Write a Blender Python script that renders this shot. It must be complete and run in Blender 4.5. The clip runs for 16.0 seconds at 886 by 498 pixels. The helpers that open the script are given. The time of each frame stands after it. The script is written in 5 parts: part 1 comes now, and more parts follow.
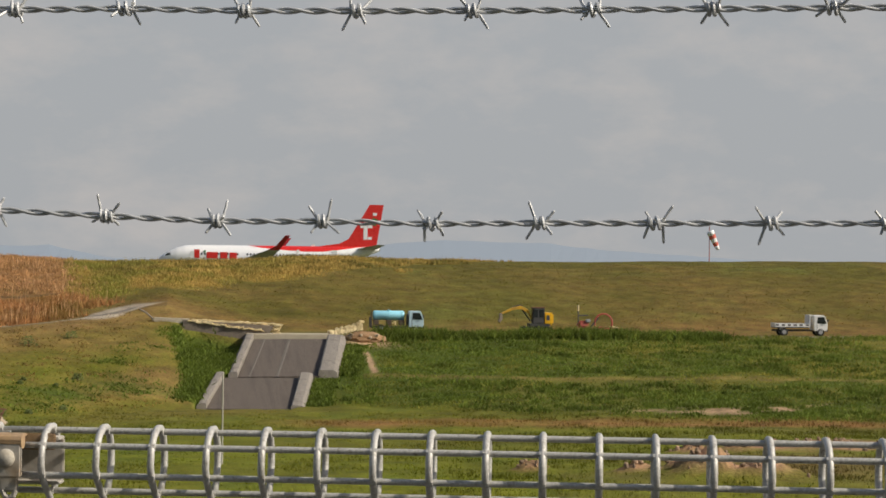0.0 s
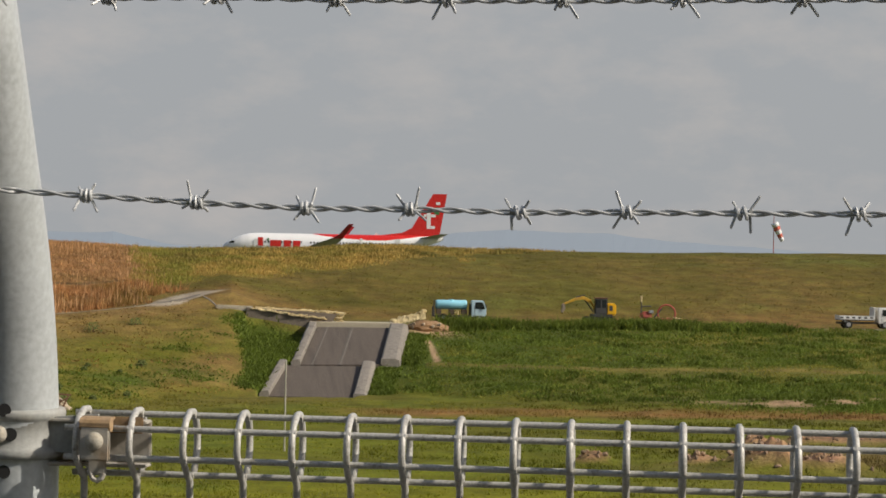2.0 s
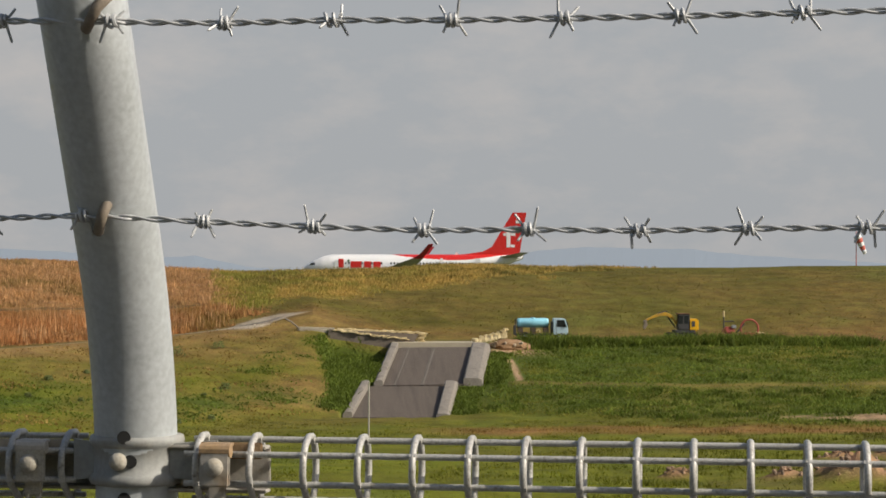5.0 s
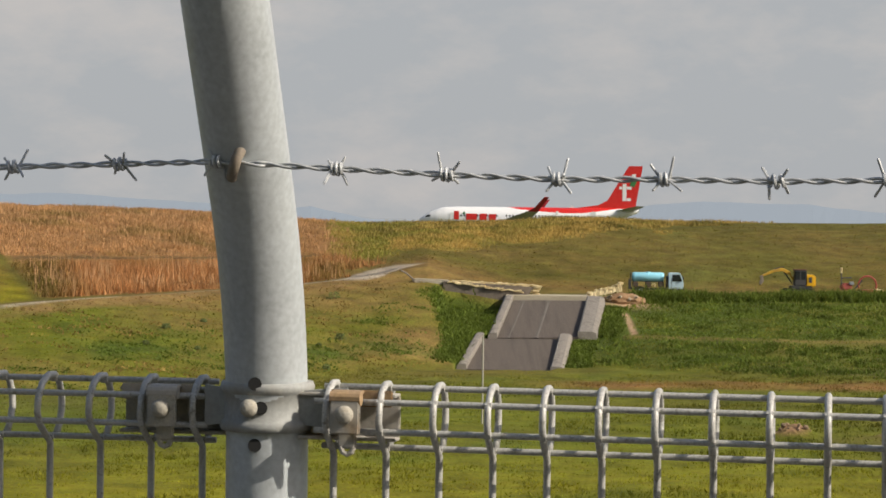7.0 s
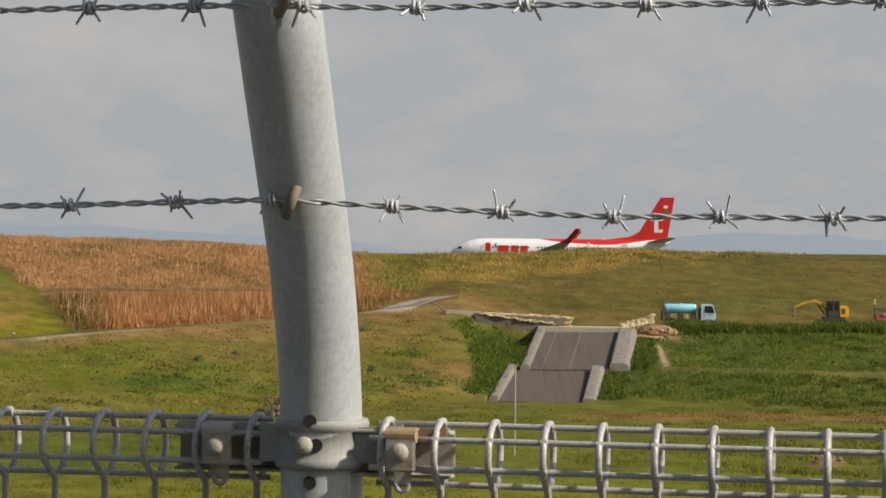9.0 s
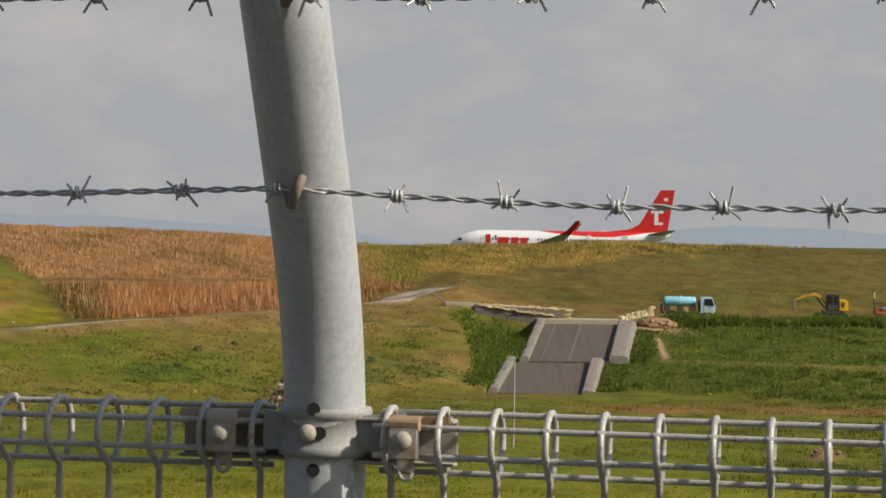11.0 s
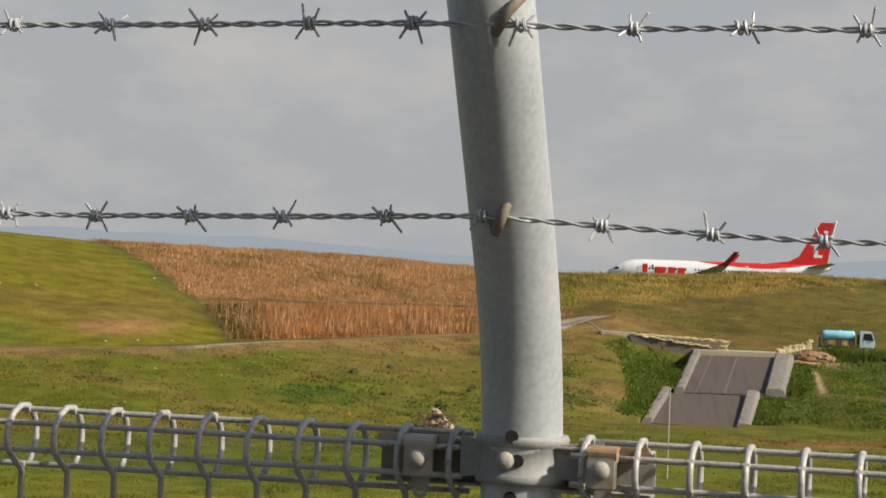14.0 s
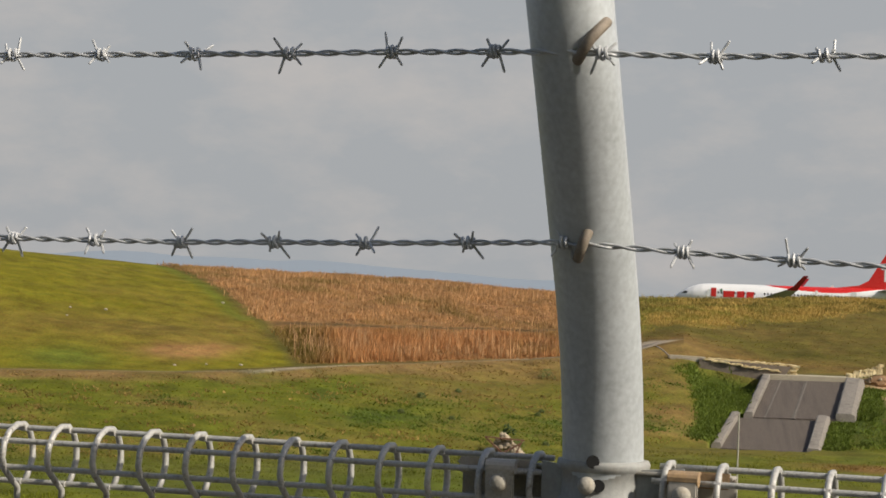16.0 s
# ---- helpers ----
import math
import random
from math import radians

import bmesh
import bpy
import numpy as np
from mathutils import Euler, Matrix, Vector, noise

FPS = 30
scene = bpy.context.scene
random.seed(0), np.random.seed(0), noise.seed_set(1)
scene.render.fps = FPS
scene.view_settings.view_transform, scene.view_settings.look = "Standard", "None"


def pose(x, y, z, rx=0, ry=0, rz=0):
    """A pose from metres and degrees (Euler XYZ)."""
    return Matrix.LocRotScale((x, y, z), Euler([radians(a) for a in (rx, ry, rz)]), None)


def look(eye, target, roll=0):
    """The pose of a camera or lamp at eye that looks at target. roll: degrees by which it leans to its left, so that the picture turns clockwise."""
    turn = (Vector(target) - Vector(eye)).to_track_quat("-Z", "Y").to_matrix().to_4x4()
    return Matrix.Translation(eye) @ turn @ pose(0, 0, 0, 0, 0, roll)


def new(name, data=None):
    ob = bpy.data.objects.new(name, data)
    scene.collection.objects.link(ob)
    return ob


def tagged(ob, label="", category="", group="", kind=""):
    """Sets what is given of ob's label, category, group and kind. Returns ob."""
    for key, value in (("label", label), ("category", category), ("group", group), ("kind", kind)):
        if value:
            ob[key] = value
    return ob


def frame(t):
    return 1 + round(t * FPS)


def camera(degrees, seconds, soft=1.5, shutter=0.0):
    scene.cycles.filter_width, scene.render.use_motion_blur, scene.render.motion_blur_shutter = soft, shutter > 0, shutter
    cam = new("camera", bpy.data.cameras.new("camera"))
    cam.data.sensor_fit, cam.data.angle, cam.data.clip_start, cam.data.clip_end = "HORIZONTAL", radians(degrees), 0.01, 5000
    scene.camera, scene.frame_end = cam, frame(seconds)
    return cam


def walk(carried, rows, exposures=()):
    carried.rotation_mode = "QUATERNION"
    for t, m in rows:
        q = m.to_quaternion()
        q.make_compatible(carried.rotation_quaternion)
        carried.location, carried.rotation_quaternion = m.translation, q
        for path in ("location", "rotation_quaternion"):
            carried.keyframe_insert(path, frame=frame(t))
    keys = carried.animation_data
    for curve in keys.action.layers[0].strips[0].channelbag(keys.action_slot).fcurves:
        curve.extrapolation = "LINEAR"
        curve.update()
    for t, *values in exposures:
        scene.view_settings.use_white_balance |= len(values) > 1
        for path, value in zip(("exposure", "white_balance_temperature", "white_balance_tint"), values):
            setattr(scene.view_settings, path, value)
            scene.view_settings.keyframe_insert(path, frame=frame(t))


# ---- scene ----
cam = camera(23.63, 16.0, soft=1.7)
PATH = [
    (0, (0.0893, -0.0050, 1.7110), (2.892, 19.797, 1.874), 0.66),
    (0.5, (0.0838, -0.0204, 1.7125), (2.761, 19.798, 1.983), 0.92),
    (1, (0.0770, -0.0242, 1.7126), (2.500, 19.827, 1.961), 1.10),
    (1.5, (0.0780, -0.0251, 1.7124), (2.659, 19.806, 1.973), 1.03),
    (2, (0.0678, -0.0118, 1.7096), (2.283, 19.865, 1.764), 1.09),
    (2.5, (0.0604, -0.0038, 1.7098), (2.186, 19.883, 1.803), 0.75),
    (3, (0.0467, 0.0023, 1.7092), (1.975, 19.909, 1.812), 0.26),
    (3.5, (0.0357, 0.0034, 1.7085), (1.711, 19.932, 1.932), 0.29),
    (3.7, (0.0334, 0.0006, 1.7093), (1.653, 19.931, 2.126), 0.17),
    (5.8, (0.0368, 0.0052, 1.7109), (1.207, 19.971, 1.776), 0.30),
    (6, (0.0352, 0.0059, 1.7107), (1.077, 19.979, 1.737), 0.35),
    (6.5, (0.0260, 0.0128, 1.7076), (0.727, 20.000, 1.532), 0.63),
    (7, (0.0209, 0.0157, 1.7077), (0.400, 20.011, 1.479), 0.67),
    (7.5, (0.0225, -0.0005, 1.7117), (0.519, 19.993, 1.869), 0.73),
    (8, (0.0162, -0.0037, 1.7144), (0.436, 19.990, 2.021), 0.32),
    (8.5, (0.0030, 0.0146, 1.7101), (0.159, 20.014, 1.634), 0.41),
    (8.7, (-0.0003, 0.0153, 1.7123), (0.080, 20.015, 1.746), 0.55),
    (10.8, (0.0004, -0.0012, 1.7126), (0.122, 19.998, 1.840), 0.72),
    (11, (-0.0040, 0.0045, 1.7106), (0.076, 20.004, 1.698), 0.88),
    (11.5, (-0.0190, 0.0149, 1.7106), (-0.295, 20.013, 1.704), 1.21),
    (12, (-0.0279, 0.0167, 1.7089), (-0.722, 20.004, 1.621), 1.50),
    (12.5, (-0.0358, 0.0115, 1.7104), (-1.100, 19.983, 1.791), 1.54),
    (13, (-0.0429, 0.0069, 1.7096), (-1.205, 19.973, 1.764), 1.90),
    (13.5, (-0.0476, 0.0037, 1.7108), (-1.458, 19.953, 1.838), 2.17),
    (14, (-0.0456, -0.0008, 1.7113), (-1.445, 19.949, 1.913), 2.09),
    (14.5, (-0.0443, -0.0024, 1.7128), (-1.419, 19.948, 1.992), 2.01),
    (15, (-0.0464, -0.0017, 1.7116), (-1.511, 19.943, 1.937), 2.07),
    (15.5, (-0.0542, -0.0084, 1.7110), (-1.865, 19.908, 1.935), 2.30),
    (16, (-0.0570, -0.0181, 1.7125), (-2.101, 19.873, 2.119), 2.09),
]
EXPOSURES = [(0, -0.01), (1, -0.03), (2, -0.09), (3, -0.06), (6, 0.0), (6.5, 0.02), (7, 0.12), (7.5, 0.02), (8, -0.07), (8.5, 0.02), (11, -0.04), (11.5, 0.05), (12.5, 0.07), (13.5, 0.01), (14, 0.05), (16, -0.02)]
walk(cam, [(t, look(eye, target, roll)) for t, eye, target, roll in PATH], EXPOSURES)

# ---- light ----
SUN_AZ, SUN_EL = 111.0, 35.0        # degrees, clockwise from +y
world = bpy.data.worlds.new("world")
scene.world = world
world.use_nodes = True
wt = world.node_tree
wt.nodes.clear()


def wnode(kind, **kw):
    n = wt.nodes.new(kind)
    for k, v in kw.items():
        n.inputs[k].default_value = v
    return n


w_out = wt.nodes.new("ShaderNodeOutputWorld")
w_bg = wnode("ShaderNodeBackground", Strength=0.1)
w_sky = wt.nodes.new("ShaderNodeTexSky")
w_sky.sky_type = "NISHITA"
w_sky.sun_disc = False
w_sky.sun_elevation = radians(SUN_EL)
w_sky.sun_rotation = radians(SUN_AZ)
w_sky.dust_density = 3.0
w_co = wt.nodes.new("ShaderNodeTexCoord")
w_map = wt.nodes.new("ShaderNodeMapping")
w_map.inputs["Scale"].default_value = (7.0, 7.0, 15.0)
w_n1 = wnode("ShaderNodeTexNoise", Scale=1.7, Detail=9.0, Roughness=0.6)
w_r1 = wt.nodes.new("ShaderNodeValToRGB")
w_r1.color_ramp.elements[0].position, w_r1.color_ramp.elements[0].color = 0.45, (3.98, 4.12, 4.28, 1)
w_r1.color_ramp.elements[1].position, w_r1.color_ramp.elements[1].color = 0.70, (5.0, 4.78, 4.64, 1)
w_mix = wt.nodes.new("ShaderNodeMix")
w_mix.data_type = "RGBA"
w_sep = wt.nodes.new("ShaderNodeSeparateXYZ")
w_alt = wnode("ShaderNodeMapRange")
for _k, _v in (("From Min", 0.15), ("From Max", 0.42), ("To Min", 0.95), ("To Max", 0.06)):
    w_alt.inputs[_k].default_value = _v
wt.links.new(w_co.outputs["Generated"], w_sep.inputs["Vector"])
wt.links.new(w_sep.outputs["Z"], w_alt.inputs["Value"])
wt.links.new(w_alt.outputs["Result"], w_mix.inputs["Factor"])
wt.links.new(w_co.outputs["Generated"], w_map.inputs["Vector"])
wt.links.new(w_map.outputs["Vector"], w_n1.inputs["Vector"])
wt.links.new(w_n1.outputs["Fac"], w_r1.inputs["Fac"])
wt.links.new(w_sky.outputs["Color"], w_mix.inputs["A"])
wt.links.new(w_r1.outputs["Color"], w_mix.inputs["B"])
wt.links.new(w_mix.outputs["Result"], w_bg.inputs["Color"])
wt.links.new(w_bg.outputs["Background"], w_out.inputs["Surface"])

sun = new("sun", bpy.data.lights.new("sun", "SUN"))
sun.data.energy, sun.data.angle, sun.data.color = 4.6, radians(0.6), (1.0, 0.91, 0.78)
_az, _el = radians(SUN_AZ), radians(SUN_EL)
sun.matrix_world = look(Vector((math.sin(_az) * math.cos(_el), math.cos(_az) * math.cos(_el), math.sin(_el))) * 50, (0, 0, 0))


# ---- materials ----
def mat(name, color, rough=0.6, metal=0.0, var=0.18, scale=8.0, bump=0.1, bscale=60.0, second=None, stain=0.45, spec=0.5, attr=None, island=0.0, hue=0.0, stretch=None):
    """A surface with broad stains, fine grain and relief, in object metres."""
    m = bpy.data.materials.new(name)
    m.use_nodes = True
    nt = m.node_tree
    b = nt.nodes["Principled BSDF"]
    b.inputs["Metallic"].default_value = metal
    b.inputs["Specular IOR Level"].default_value = spec
    geo = nt.nodes.new("ShaderNodeNewGeometry")
    big, fine = nt.nodes.new("ShaderNodeTexNoise"), nt.nodes.new("ShaderNodeTexNoise")
    big.inputs["Scale"].default_value, big.inputs["Detail"].default_value = scale, 5
    fine.inputs["Scale"].default_value, fine.inputs["Detail"].default_value = bscale, 4
    for n in (big, fine):
        nt.links.new(geo.outputs["Position"], n.inputs["Vector"])
    if stretch:
        mp = nt.nodes.new("ShaderNodeMapping")
        mp.inputs["Scale"].default_value, mp.inputs["Rotation"].default_value = stretch[:3], (0, 0, stretch[3])
        nt.links.new(geo.outputs["Position"], mp.inputs["Vector"])
        nt.links.new(mp.outputs["Vector"], big.inputs["Vector"])
    if attr:
        base = nt.nodes.new("ShaderNodeAttribute")
        base.attribute_name = attr
        c0 = base.outputs["Color"]
    else:
        base = nt.nodes.new("ShaderNodeRGB")
        base.outputs[0].default_value = (*color, 1)
        c0 = base.outputs[0]
    if second:
        ramp = nt.nodes.new("ShaderNodeValToRGB")
        ramp.color_ramp.elements[0].position, ramp.color_ramp.elements[1].position = stain, stain + 0.2
        mx = nt.nodes.new("ShaderNodeMix")
        mx.data_type = "RGBA"
        mx.inputs["B"].default_value = (*second, 1)
        nt.links.new(big.outputs["Fac"], ramp.inputs["Fac"])
        nt.links.new(ramp.outputs["Color"], mx.inputs["Factor"])
        nt.links.new(c0, mx.inputs["A"])
        c0 = mx.outputs["Result"]
    add = nt.nodes.new("ShaderNodeMath")
    add.operation = "ADD"
    nt.links.new(big.outputs["Fac"], add.inputs[0])
    nt.links.new(fine.outputs["Fac"], add.inputs[1])
    val = nt.nodes.new("ShaderNodeMapRange")
    val.inputs["From Min"].default_value, val.inputs["From Max"].default_value = 0.6, 1.4
    val.inputs["To Min"].default_value, val.inputs["To Max"].default_value = 1 - var, 1 + var
    nt.links.new(add.outputs[0], val.inputs["Value"])
    v = val.outputs["Result"]
    if island:
        isl = nt.nodes.new("ShaderNodeMapRange")
        isl.inputs["To Min"].default_value, isl.inputs["To Max"].default_value = 1 - island, 1 + island
        nt.links.new(geo.outputs["Random Per Island"], isl.inputs["Value"])
        mul = nt.nodes.new("ShaderNodeMath")
        mul.operation = "MULTIPLY"
        nt.links.new(v, mul.inputs[0])
        nt.links.new(isl.outputs["Result"], mul.inputs[1])
        v = mul.outputs[0]
    hsv = nt.nodes.new("ShaderNodeHueSaturation")
    nt.links.new(v, hsv.inputs["Value"])
    if hue:
        mid = nt.nodes.new("ShaderNodeTexNoise")
        mid.inputs["Scale"].default_value, mid.inputs["Detail"].default_value = scale * 2.7, 4
        nt.links.new(geo.outputs["Position"], mid.inputs["Vector"])
        hr = nt.nodes.new("ShaderNodeMapRange")
        hr.inputs["From Min"].default_value, hr.inputs["From Max"].default_value = 0.3, 0.7
        hr.inputs["To Min"].default_value, hr.inputs["To Max"].default_value = 0.5 - hue, 0.5 + hue
        nt.links.new(mid.outputs["Fac"], hr.inputs["Value"])
        nt.links.new(hr.outputs["Result"], hsv.inputs["Hue"])
    nt.links.new(c0, hsv.inputs["Color"])
    nt.links.new(hsv.outputs["Color"], b.inputs["Base Color"])
    rr = nt.nodes.new("ShaderNodeMapRange")
    rr.inputs["To Min"].default_value, rr.inputs["To Max"].default_value = max(rough - 0.12, 0.03), min(rough + 0.12, 1)
    nt.links.new(fine.outputs["Fac"], rr.inputs["Value"])
    nt.links.new(rr.outputs["Result"], b.inputs["Roughness"])
    if bump:
        bp = nt.nodes.new("ShaderNodeBump")
        bp.inputs["Strength"].default_value = bump
        bp.inputs["Distance"].default_value = 0.6 / bscale
        nt.links.new(fine.outputs["Fac"], bp.inputs["Height"])
        nt.links.new(bp.outputs["Normal"], b.inputs["Normal"])
    return m


M_POST = mat("galvanized_post", (0.50, 0.53, 0.545), 0.52, 0.3, 0.22, 9, 0.06, 170, second=(0.41, 0.425, 0.42), stain=0.5)
M_WIRE = mat("galvanized_wire", (0.48, 0.47, 0.44), 0.5, 0.2, 0.34, 170, 0.15, 500, second=(0.20, 0.185, 0.155), stain=0.53)
M_BARB = mat("barbed_wire_zinc", (0.50, 0.51, 0.515), 0.55, 0.2, 0.22, 40, 0.1, 400)
M_CLAMP = mat("clamp_zinc", (0.41, 0.385, 0.33), 0.8, 0.1, 0.3, 120, 0.5, 420, second=(0.36, 0.325, 0.26))
M_BAND = mat("band_zinc", (0.345, 0.35, 0.335), 0.7, 0.15, 0.22, 30, 0.12, 220, second=(0.28, 0.27, 0.24))
M_RUST = mat("rusty_bracket", (0.46, 0.43, 0.38), 0.7, 0.15, 0.2, 28, 0.15, 250, second=(0.36, 0.25, 0.14), stain=0.52)
M_HOOK = mat("weathered_hook", (0.27, 0.225, 0.175), 0.7, 0.1, 0.25, 60, 0.2, 400, second=(0.19, 0.155, 0.12))
# near-black that stands for the shade inside openings
M_DARK = mat("painted_hole_shade", (0.012, 0.012, 0.012), 0.8)
M_GROUND = mat("grassland", (0.1, 0.1, 0.03), 0.95, 0, 0.55, 0.5, 0.7, 5.0, attr="cover", spec=0.1, hue=0.014)
M_GRASS = mat("grass_blades", (0.1, 0.1, 0.03), 0.75, 0, 0.2, 0.3, 0, 3, attr="cover", spec=0.2, island=0.22)
_nt = M_GRASS.node_tree
_tr, _mx = _nt.nodes.new("ShaderNodeBsdfTranslucent"), _nt.nodes.new("ShaderNodeMixShader")
_mx.inputs["Fac"].default_value = 0.42
_p = _nt.nodes["Principled BSDF"]
_nt.links.new(_p.inputs["Base Color"].links[0].from_socket, _tr.inputs["Color"])
_nt.links.new(_p.outputs["BSDF"], _mx.inputs[1])
_nt.links.new(_tr.outputs["BSDF"], _mx.inputs[2])
_nt.links.new(_mx.outputs["Shader"], _nt.nodes["Material Output"].inputs["Surface"])
M_CONC = mat("weathered_concrete", (0.235, 0.21, 0.178), 0.85, 0, 0.4, 1.4, 0.6, 12, second=(0.12, 0.105, 0.086), stain=0.5)
M_FLOOR = mat("dark_chute_concrete", (0.108, 0.086, 0.068), 0.9, 0, 0.4, 0.6, 0.6, 9, second=(0.062, 0.050, 0.040), stretch=(2.2, 0.12, 0.12, 0.15))
M_CREAM = mat("cream_broken_mortar", (0.74, 0.61, 0.35), 0.85, 0, 0.2, 1.5, 0.5, 9, second=(0.5, 0.4, 0.22))
M_SOIL = mat("bare_soil", (0.30, 0.18, 0.09), 0.95, 0, 0.25, 0.8, 0.8, 6, second=(0.22, 0.14, 0.07))
M_ASPH = mat("asphalt", (0.055, 0.053, 0.05), 0.9, 0, 0.25, 0.7, 0.5, 90, second=(0.075, 0.072, 0.066))
M_WHITE = mat("white_paint", (0.80, 0.80, 0.79), 0.3, 0, 0.03, 0.4, 0, 5)
M_RED = mat("red_paint", (0.62, 0.025, 0.02), 0.3, 0, 0.05, 0.4, 0, 5)
M_GREEN = mat("green_paint", (0.05, 0.20, 0.06), 0.35, 0, 0.05, 0.4, 0, 5)
M_GREY = mat("grey_paint", (0.30, 0.31, 0.32), 0.4, 0, 0.06, 0.6, 0, 5)
M_GLASS = mat("dark_glass", (0.02, 0.025, 0.03), 0.08, 0, 0.05, 1, 0, 5)
M_BLUE = mat("light_blue_paint", (0.30, 0.66, 0.80), 0.35, 0, 0.08, 1.2, 0.05, 8)
M_YELLOW = mat("yellow_paint", (0.70, 0.40, 0.012), 0.4, 0, 0.12, 1.2, 0.05, 8)
M_REDM = mat("faded_red_paint", (0.36, 0.075, 0.05), 0.5, 0, 0.15, 1.2, 0.1, 8)
M_TYRE = mat("tyre_rubber", (0.02, 0.02, 0.02), 0.85, 0, 0.1, 3, 0.1, 20)
M_STEEL = mat("chassis_steel", (0.07, 0.07, 0.07), 0.6, 0.3, 0.15, 3, 0.1, 20)
M_POLE = mat("pole_metal", (0.42, 0.40, 0.34), 0.5, 0.2, 0.1, 3, 0, 20)
M_TIMBER = mat("brown_timber", (0.17, 0.085, 0.05), 0.8, 0, 0.2, 3, 0.2, 20)
M_STONE = mat("pale_rubble", (0.42, 0.345, 0.25), 0.9, 0, 0.25, 2, 0.5, 8, second=(0.27, 0.225, 0.16))
M_HILL = bpy.data.materials.new("far_mountains_haze_glow")
M_HILL.use_nodes = True
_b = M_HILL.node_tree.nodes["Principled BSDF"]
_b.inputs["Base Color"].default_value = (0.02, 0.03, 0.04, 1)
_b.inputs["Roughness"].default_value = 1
# distance haze, put in as an even blue-grey glow of the mountains
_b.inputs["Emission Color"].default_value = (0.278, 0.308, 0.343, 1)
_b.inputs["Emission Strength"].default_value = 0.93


# ---- mesh helpers ----
def part(name, bm, material, parent=None, label="", smooth=False):
    me = bpy.data.meshes.new(name)
    bm.normal_update()
    bm.to_mesh(me)
    bm.free()
    for m in material if isinstance(material, (list, tuple)) else [material]:
        me.materials.append(m)
    if smooth:
        me.polygons.foreach_set("use_smooth", [True] * len(me.polygons))
    ob = new(name, me)
    ob.parent = parent
    if label:
        tagged(ob, label)
    return ob


def thing(name, m, label, category, group="", kind=""):
    ob = new(name)
    ob.empty_display_size = 0.1
    ob.matrix_world = m
    return tagged(ob, label, category, group, kind)


def box(bm, c, s, bevel=0.0, rot=None, taper=1.0):
    """A box of size s at c; taper narrows its top."""
    made = bmesh.ops.create_cube(bm, size=1.0)["verts"]
    for v in made:
        k = taper if v.co.z > 0 else 1.0
        v.co = Vector((v.co.x * s[0] * k, v.co.y * s[1] * k, v.co.z * s[2]))
    if bevel:
        edges = {e for v in made for e in v.link_edges}
        made = [v for v in bmesh.ops.bevel(bm, geom=list(edges), offset=bevel, segments=2, affect="EDGES")["verts"]]
    m = Matrix.Translation(c) @ (rot or Matrix())
    bmesh.ops.transform(bm, matrix=m, verts=made)
    return bm


def tube(bm, pts, r, sides=8, caps=True):
    """A round bar along points; r: one radius or one a point."""
    pts = [Vector(p) for p in pts]
    rings = []
    up = None
    for i, p in enumerate(pts):
        d = (pts[min(i + 1, len(pts) - 1)] - pts[max(i - 1, 0)]).normalized()
        if up is None:
            up = d.orthogonal().normalized()
        up = (up - d * up.dot(d)).normalized()
        side = d.cross(up)
        rad = r[i] if isinstance(r, (list, tuple)) else r
        rings.append([bm.verts.new(p + (up * math.cos(a) + side * math.sin(a)) * rad) for a in [2 * math.pi * k / sides for k in range(sides)]])
    for a, b in zip(rings, rings[1:]):
        for k in range(sides):
            bm.faces.new((a[k], a[(k + 1) % sides], b[(k + 1) % sides], b[k]))
    if caps:
        bm.faces.new(rings[0][::-1])
        bm.faces.new(rings[-1])
    return bm


def prism(bm, outline, width, m=None):
    """An outline in x and z pulled out along y, half to each side."""
    a = [bm.verts.new((x, -width / 2, z)) for x, z in outline]
    b = [bm.verts.new((x, width / 2, z)) for x, z in outline]
    n = len(outline)
    bm.faces.new(a)
    bm.faces.new(b[::-1])
    for k in range(n):
        bm.faces.new((a[k], b[k], b[(k + 1) % n], a[(k + 1) % n]))
    bmesh.ops.recalc_face_normals(bm, faces=bm.faces)
    if m:
        bmesh.ops.transform(bm, matrix=m, verts=a + b)
    return bm


def wheel(parent, x, y, r=0.38, w=0.22):
    bm = bmesh.new()
    tube(bm, [(x, y - w / 2, r), (x, y - w / 2 + 0.04, r), (x, y + w / 2 - 0.04, r), (x, y + w / 2, r)], [r * 0.9, r, r, r * 0.9], 20)
    t = part("wheel", bm, M_TYRE, parent)
    bm = bmesh.new()
    tube(bm, [(x, y - w / 2 - 0.012, r), (x, y + w / 2 + 0.012, r)], r * 0.55, 14)
    part("rim", bm, M_GREY, t)


# ---- the land ----
EYE = 1.7
U_K = np.array([-0.60, -0.32, -0.23, -0.17, -0.11, -0.062, -0.017, 0.012, 0.05, 0.07, 0.092, 0.124, 0.20, 0.285, 0.36, 0.60])
V_CREST = np.array([0.017, 0.0133, 0.0070, 0.0064, 0.0050, 0.0019, 0.0000, 0.0007, 0.0017, 0.0034, 0.0036, 0.0024, 0.0028, 0.0039, 0.0045, 0.005])
Y_CREST = np.array([205, 215, 232, 240, 244, 246, 248, 250, 252, 254, 255, 256, 258, 258, 258, 258])
V_BENCH = np.array([-0.046, -0.0458, -0.0438, -0.0385, -0.0343, -0.0312, -0.0250, -0.0192, -0.0325, -0.0325, -0.0325, -0.0325, -0.0325, -0.0325, -0.0325, -0.0325])
Y_BENCH = np.array([150, 150, 154, 166, 178, 186, 192, 196, 190, 190, 191, 193, 194, 194, 194, 194])
Y_FOOT = np.array([120, 125, 128, 132, 140, 148, 156, 160, 164, 165, 165, 160, 152, 148, 147, 147])
Z_BASIN = -9.3
